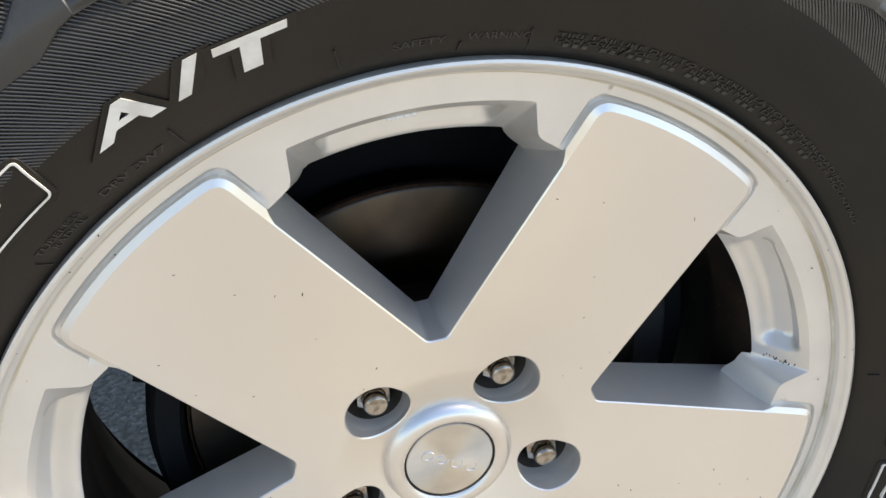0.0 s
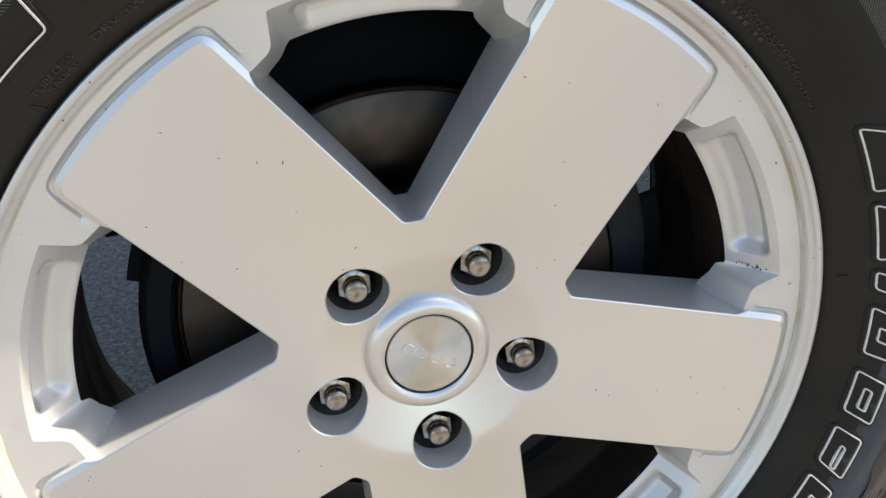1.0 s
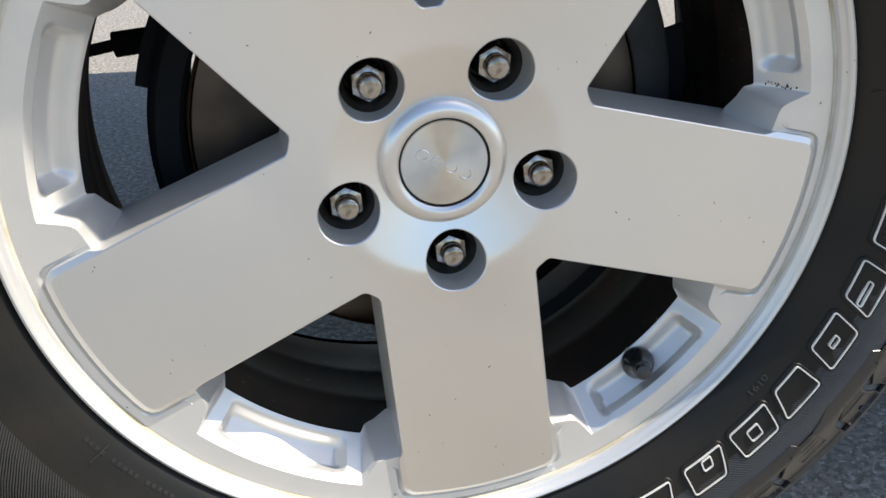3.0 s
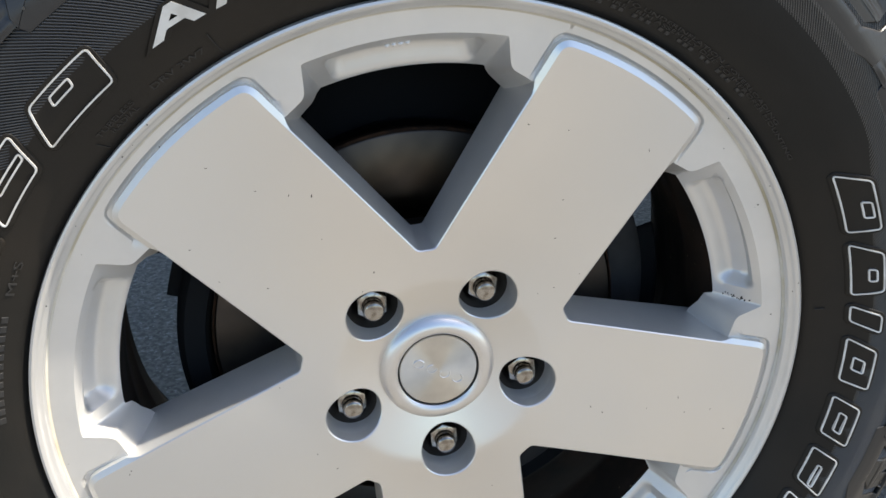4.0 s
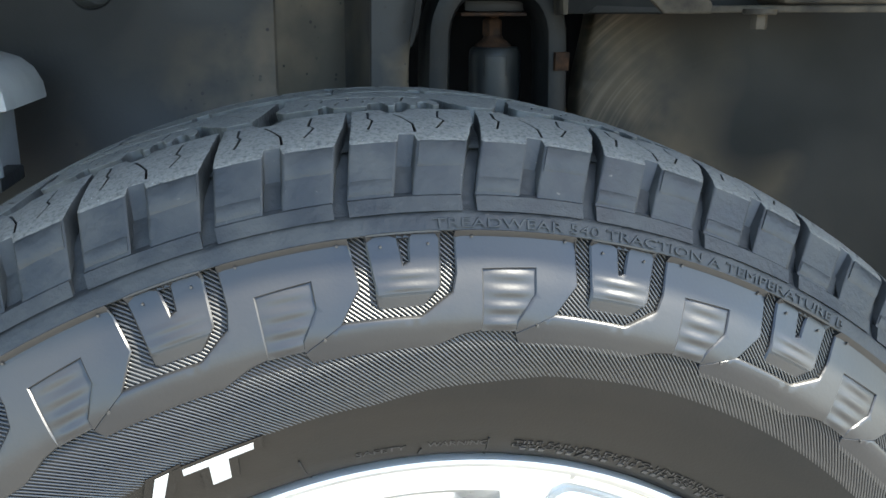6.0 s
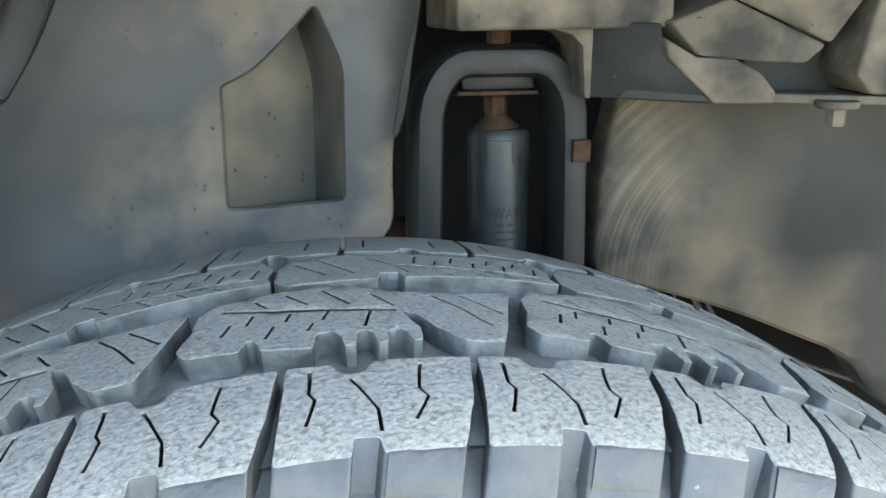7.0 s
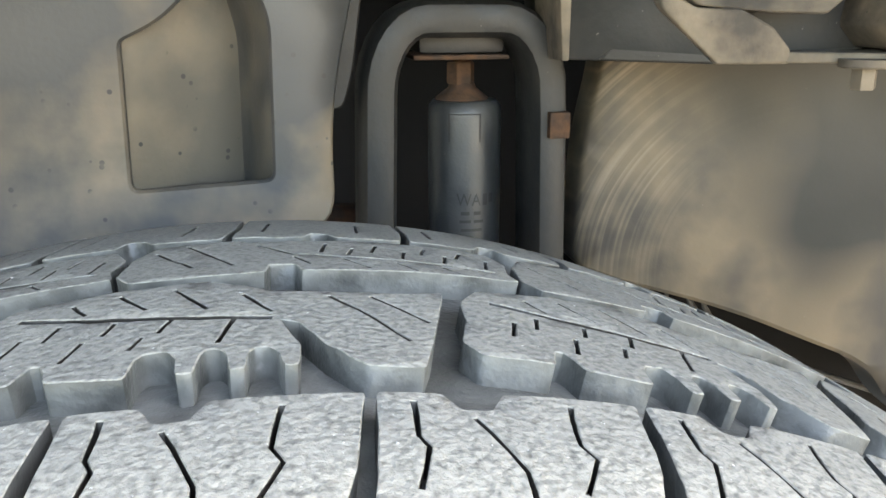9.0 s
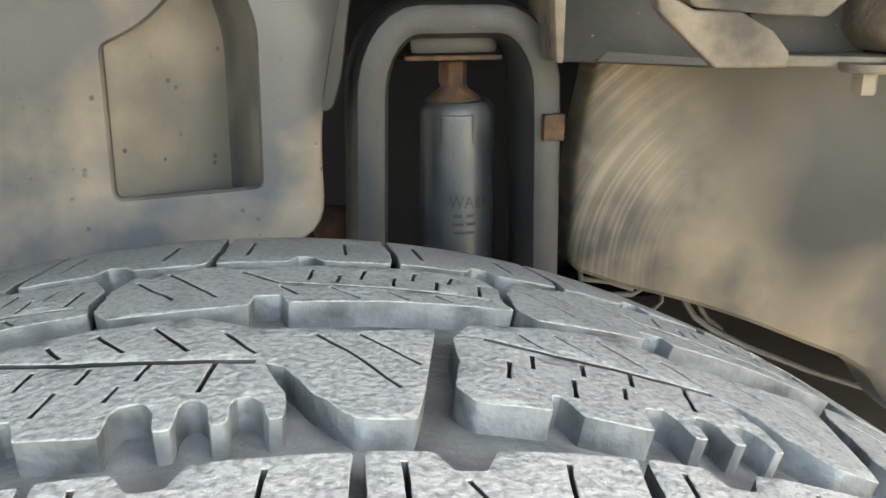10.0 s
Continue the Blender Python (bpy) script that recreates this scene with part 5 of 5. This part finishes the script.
# dark plate added in the gap between the lugs, in place of its shade
prism("backing", [(0.280, 0.330, 0.842), (0.345, 0.318, 0.842), (0.345, 0.318, 0.90), (0.280, 0.330, 0.90)], (0, 0.05, 0), STEEL_BLACK, 0.002)
prism("end_flange", [(0.3265, 0.269, 0.8859), (0.3230, 0.271, 0.8594), (0.3330, 0.269, 0.8476), (0.4200, 0.235, 0.8476), (0.4200, 0.235, 0.95), (0.3350, 0.265, 0.93)], (0.01, 0.08, 0), DUST_STEEL, 0.003)
prism("base_plate", [(0.2880, 0.3045, 0.8402), (0.3146, 0.2860, 0.8408), (0.4200, 0.2350, 0.8410), (0.4200, 0.2350, 0.8462), (0.3146, 0.2860, 0.8462), (0.2880, 0.3045, 0.8462)], (0.02, 0.10, 0), DUST_STEEL, 0.0012)
bm = bmesh.new()
turned_bm(bm, [(0.0130, 0.010), (0.0130, 0.0065), (0.0120, 0.0055)], (0.0672, -0.081, -0.0065), (0, 0, 1), 28)
turned_bm(bm, [(0.0064, 0.006), (0.0066, -0.004), (0.0058, -0.0055)], (0.0672, -0.081, -0.0065), (0, 0, 1), 6)
part("bolt", bm, DUST_STEEL, mount, "dusty hex bolt with washer")

# dusty inner panel behind the tyre, sloping outwards
rear = empty("inner_splash_panel", (0.23, 0.45, 0.69), "dark inner splash panel coated in brown dust", "splash panel")


def rear_y(x, z):
    return 0.4527 - 0.35 * (x - 0.229)


outl = rounded([(0.2306, 0.6887), (0.2650, 0.6774), (0.312, 0.6665), (0.351, 0.6545), (0.392, 0.6380), (0.4175, 0.6285), (0.436, 0.615), (0.449, 0.594), (0.470, 0.575), (0.75, 0.46), (0.75, 0.95), (0.255, 0.95), (0.2447, 0.8305), (0.2345, 0.7788)], [0.012, 0, 0.02, 0.02, 0.02, 0.01, 0.006, 0.01, 0.02, 0, 0, 0, 0.03, 0.03], 4)
vs, fs, ks = slab(outl, [], 0.016, lambda x, z, d: (x - 0.23, rear_y(x, z) - 0.45 + d, z - 0.69), lambda x, z: (x - 0.23, rear_y(x, z) - 0.45 + 0.03, z - 0.69), 0.003, edge_step=0.01)
link_mesh("panel_sheet", vs, fs, SPLASH, rear, smooth=True)
bm = bmesh.new()
tube_bm(bm, [(x - 0.23, rear_y(x, z) - 0.45 + 0.006, z - 0.69) for x, z in ((0.236, 0.6872), (0.265, 0.6780), (0.312, 0.6672), (0.351, 0.6552), (0.392, 0.6388), (0.4165, 0.6292))], 0.0028, 8)
part("folded_edge", bm, CLEAN_PLASTIC, rear)

# hoses below the panel
hose = empty("brake_hose", (0.32, 0.46, 0.60), "thin grey brake pipes under the panel", "brake hose")
PIPES = [
    ([(0.3356, 0.485, 0.6529), (0.3417, 0.485, 0.6387), (0.3504, 0.485, 0.6262), (0.367, 0.485, 0.6145), (0.3977, 0.485, 0.5976), (0.461, 0.485, 0.5687), (0.5579, 0.485, 0.5312)], 0.0026),
    ([(0.353, 0.49, 0.6448), (0.357, 0.49, 0.6326), (0.3642, 0.49, 0.6217), (0.3777, 0.49, 0.6116)], 0.0022),
    ([(0.2469, 0.478, 0.6835), (0.2489, 0.478, 0.6689), (0.2719, 0.478, 0.6653), (0.2919, 0.478, 0.6575)], 0.0026),
    ([(0.249, 0.495, 0.6532), (0.2792, 0.495, 0.6474), (0.2995, 0.495, 0.6465), (0.3084, 0.495, 0.6514), (0.3131, 0.495, 0.6587)], 0.0024),
    ([(0.3272, 0.5, 0.6483), (0.328, 0.5, 0.6364), (0.3157, 0.5, 0.6248)], 0.0018),
]
for line, r in PIPES:
    bm = bmesh.new()
    tube_bm(bm, [(x - 0.32, y - 0.46, z - 0.60) for x, y, z in line], r, 8)
    part("pipe", bm, GREY_PIPE, hose)

# ---- the vehicle's body round the arch ----
body = empty("vehicle_body", (0, 0.9, 0.5), "dark vehicle body and chassis over the wheel", "vehicle")


def body_box(name, lo, hi, mat, bevel=0.01):
    bm = bmesh.new()
    o = Vector((0, 0.9, 0.5))
    box_bm(bm, Vector(lo) - o, Vector(hi) - o, bevel)
    return part(name, bm, mat, body)


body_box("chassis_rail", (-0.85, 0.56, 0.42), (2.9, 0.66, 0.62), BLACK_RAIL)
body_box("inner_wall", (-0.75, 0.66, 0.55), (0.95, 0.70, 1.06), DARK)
# from here on unseen boxes, added to close the body and cast its shade
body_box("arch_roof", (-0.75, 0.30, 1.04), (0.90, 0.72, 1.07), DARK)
body_box("bonnet", (-0.80, 0.20, 1.08), (0.95, 1.66, 1.18), BODY, 0.03)
body_box("cabin", (0.95, 0.06, 0.52), (2.9, 1.80, 1.45), BODY, 0.05)
# unseen board added to shade the paving beside the tyre
body_box("running_board", (0.62, -0.03, 0.38), (2.6, 0.36, 0.43), DARK, 0.015)
body_box("engine_bay", (-0.70, 0.72, 0.56), (0.94, 1.18, 1.02), DARK)
body_box("far_wing", (-0.75, 1.40, 0.98), (0.94, 1.85, 1.025), BODY, 0.02)

# out of view; its curve is set so its shadow ends on the pads
flare = empty("wing_flare", (0, 0.1, 0.60), "black plastic wing flare arching over the tyre", "wing flare")
prof = [(-0.66, 0.60), (-0.62, 0.80), (-0.52, 0.95), (-0.38, 1.04), (-0.18, 1.09), (0.0, 1.10), (0.10, 1.138), (0.20, 1.15), (0.30, 1.138), (0.40, 1.10), (0.50, 1.03), (0.58, 0.93), (0.64, 0.78), (0.68, 0.60)]
vs, fs = [], []
FL = [(-0.0785, -0.040), (-0.0855, -0.020), (-0.0785, 0.0), (0.10, 0.022), (0.36, 0.026), (0.36, 0.010), (0.10, 0.006), (-0.0695, -0.014), (-0.0735, -0.040)]
for x, z in prof:
    nx, nz = x, (z - 0.35)
    ln = math.hypot(nx, nz)
    for y, h in FL:
        vs.append((x + nx / ln * h, y - 0.1, z + nz / ln * h - 0.60))
m = len(FL)
for i in range(len(prof) - 1):
    for j in range(m):
        fs.append((i * m + j, i * m + (j + 1) % m, (i + 1) * m + (j + 1) % m, (i + 1) * m + j))
link_mesh("flare_shell", vs, fs, STEEL_BLACK, flare, smooth=True)

# pale grey end of the bumper in front of the wheel
bumper = empty("bumper_end", (-0.30, 0.24, 0.70), "pale grey plastic bumper end with a hanging tab", "bumper")
front = [(-0.56, 0.0297), (0.0551, 0.0297), (0.0551, 0.0815), (0.0785, 0.0815), (0.0770, 0.0930), (0.0720, 0.1030), (0.0640, 0.1100), (0.0520, 0.1140), (0.0200, 0.1160), (-0.56, 0.1160)]
bm = bmesh.new()
a = [bm.verts.new((x, -0.04, z)) for x, z in front]
b = [bm.verts.new((x, 0.06, z)) for x, z in front]
bm.faces.new(a)
bm.faces.new(b[::-1])
for i in range(len(a)):
    j = (i + 1) % len(a)
    bm.faces.new((a[j], a[i], b[i], b[j]))
bmesh.ops.recalc_face_normals(bm, faces=bm.faces)
bmesh.ops.bevel(bm, geom=bm.edges[:], offset=0.0025, segments=2, affect="EDGES", profile=0.6, clamp_overlap=True)
part("end_cap", bm, GREY_PLASTIC, bumper)
bm = bmesh.new()
tube_bm(bm, [(0.0625, -0.034, 0.0405), (0.0625, -0.034, 0.0812)], 0.0076, 16, squash=0.7)
part("hanging_tab", bm, GREY_PLASTIC, bumper, "rounded grey tab under the cap")
bm = bmesh.new()
box_bm(bm, (0.0562, -0.034, 0.0308), (0.0675, 0.02, 0.0400), 0.0012)
part("tab_foot", bm, WALL_PLASTIC, bumper, "dark foot under the tab")
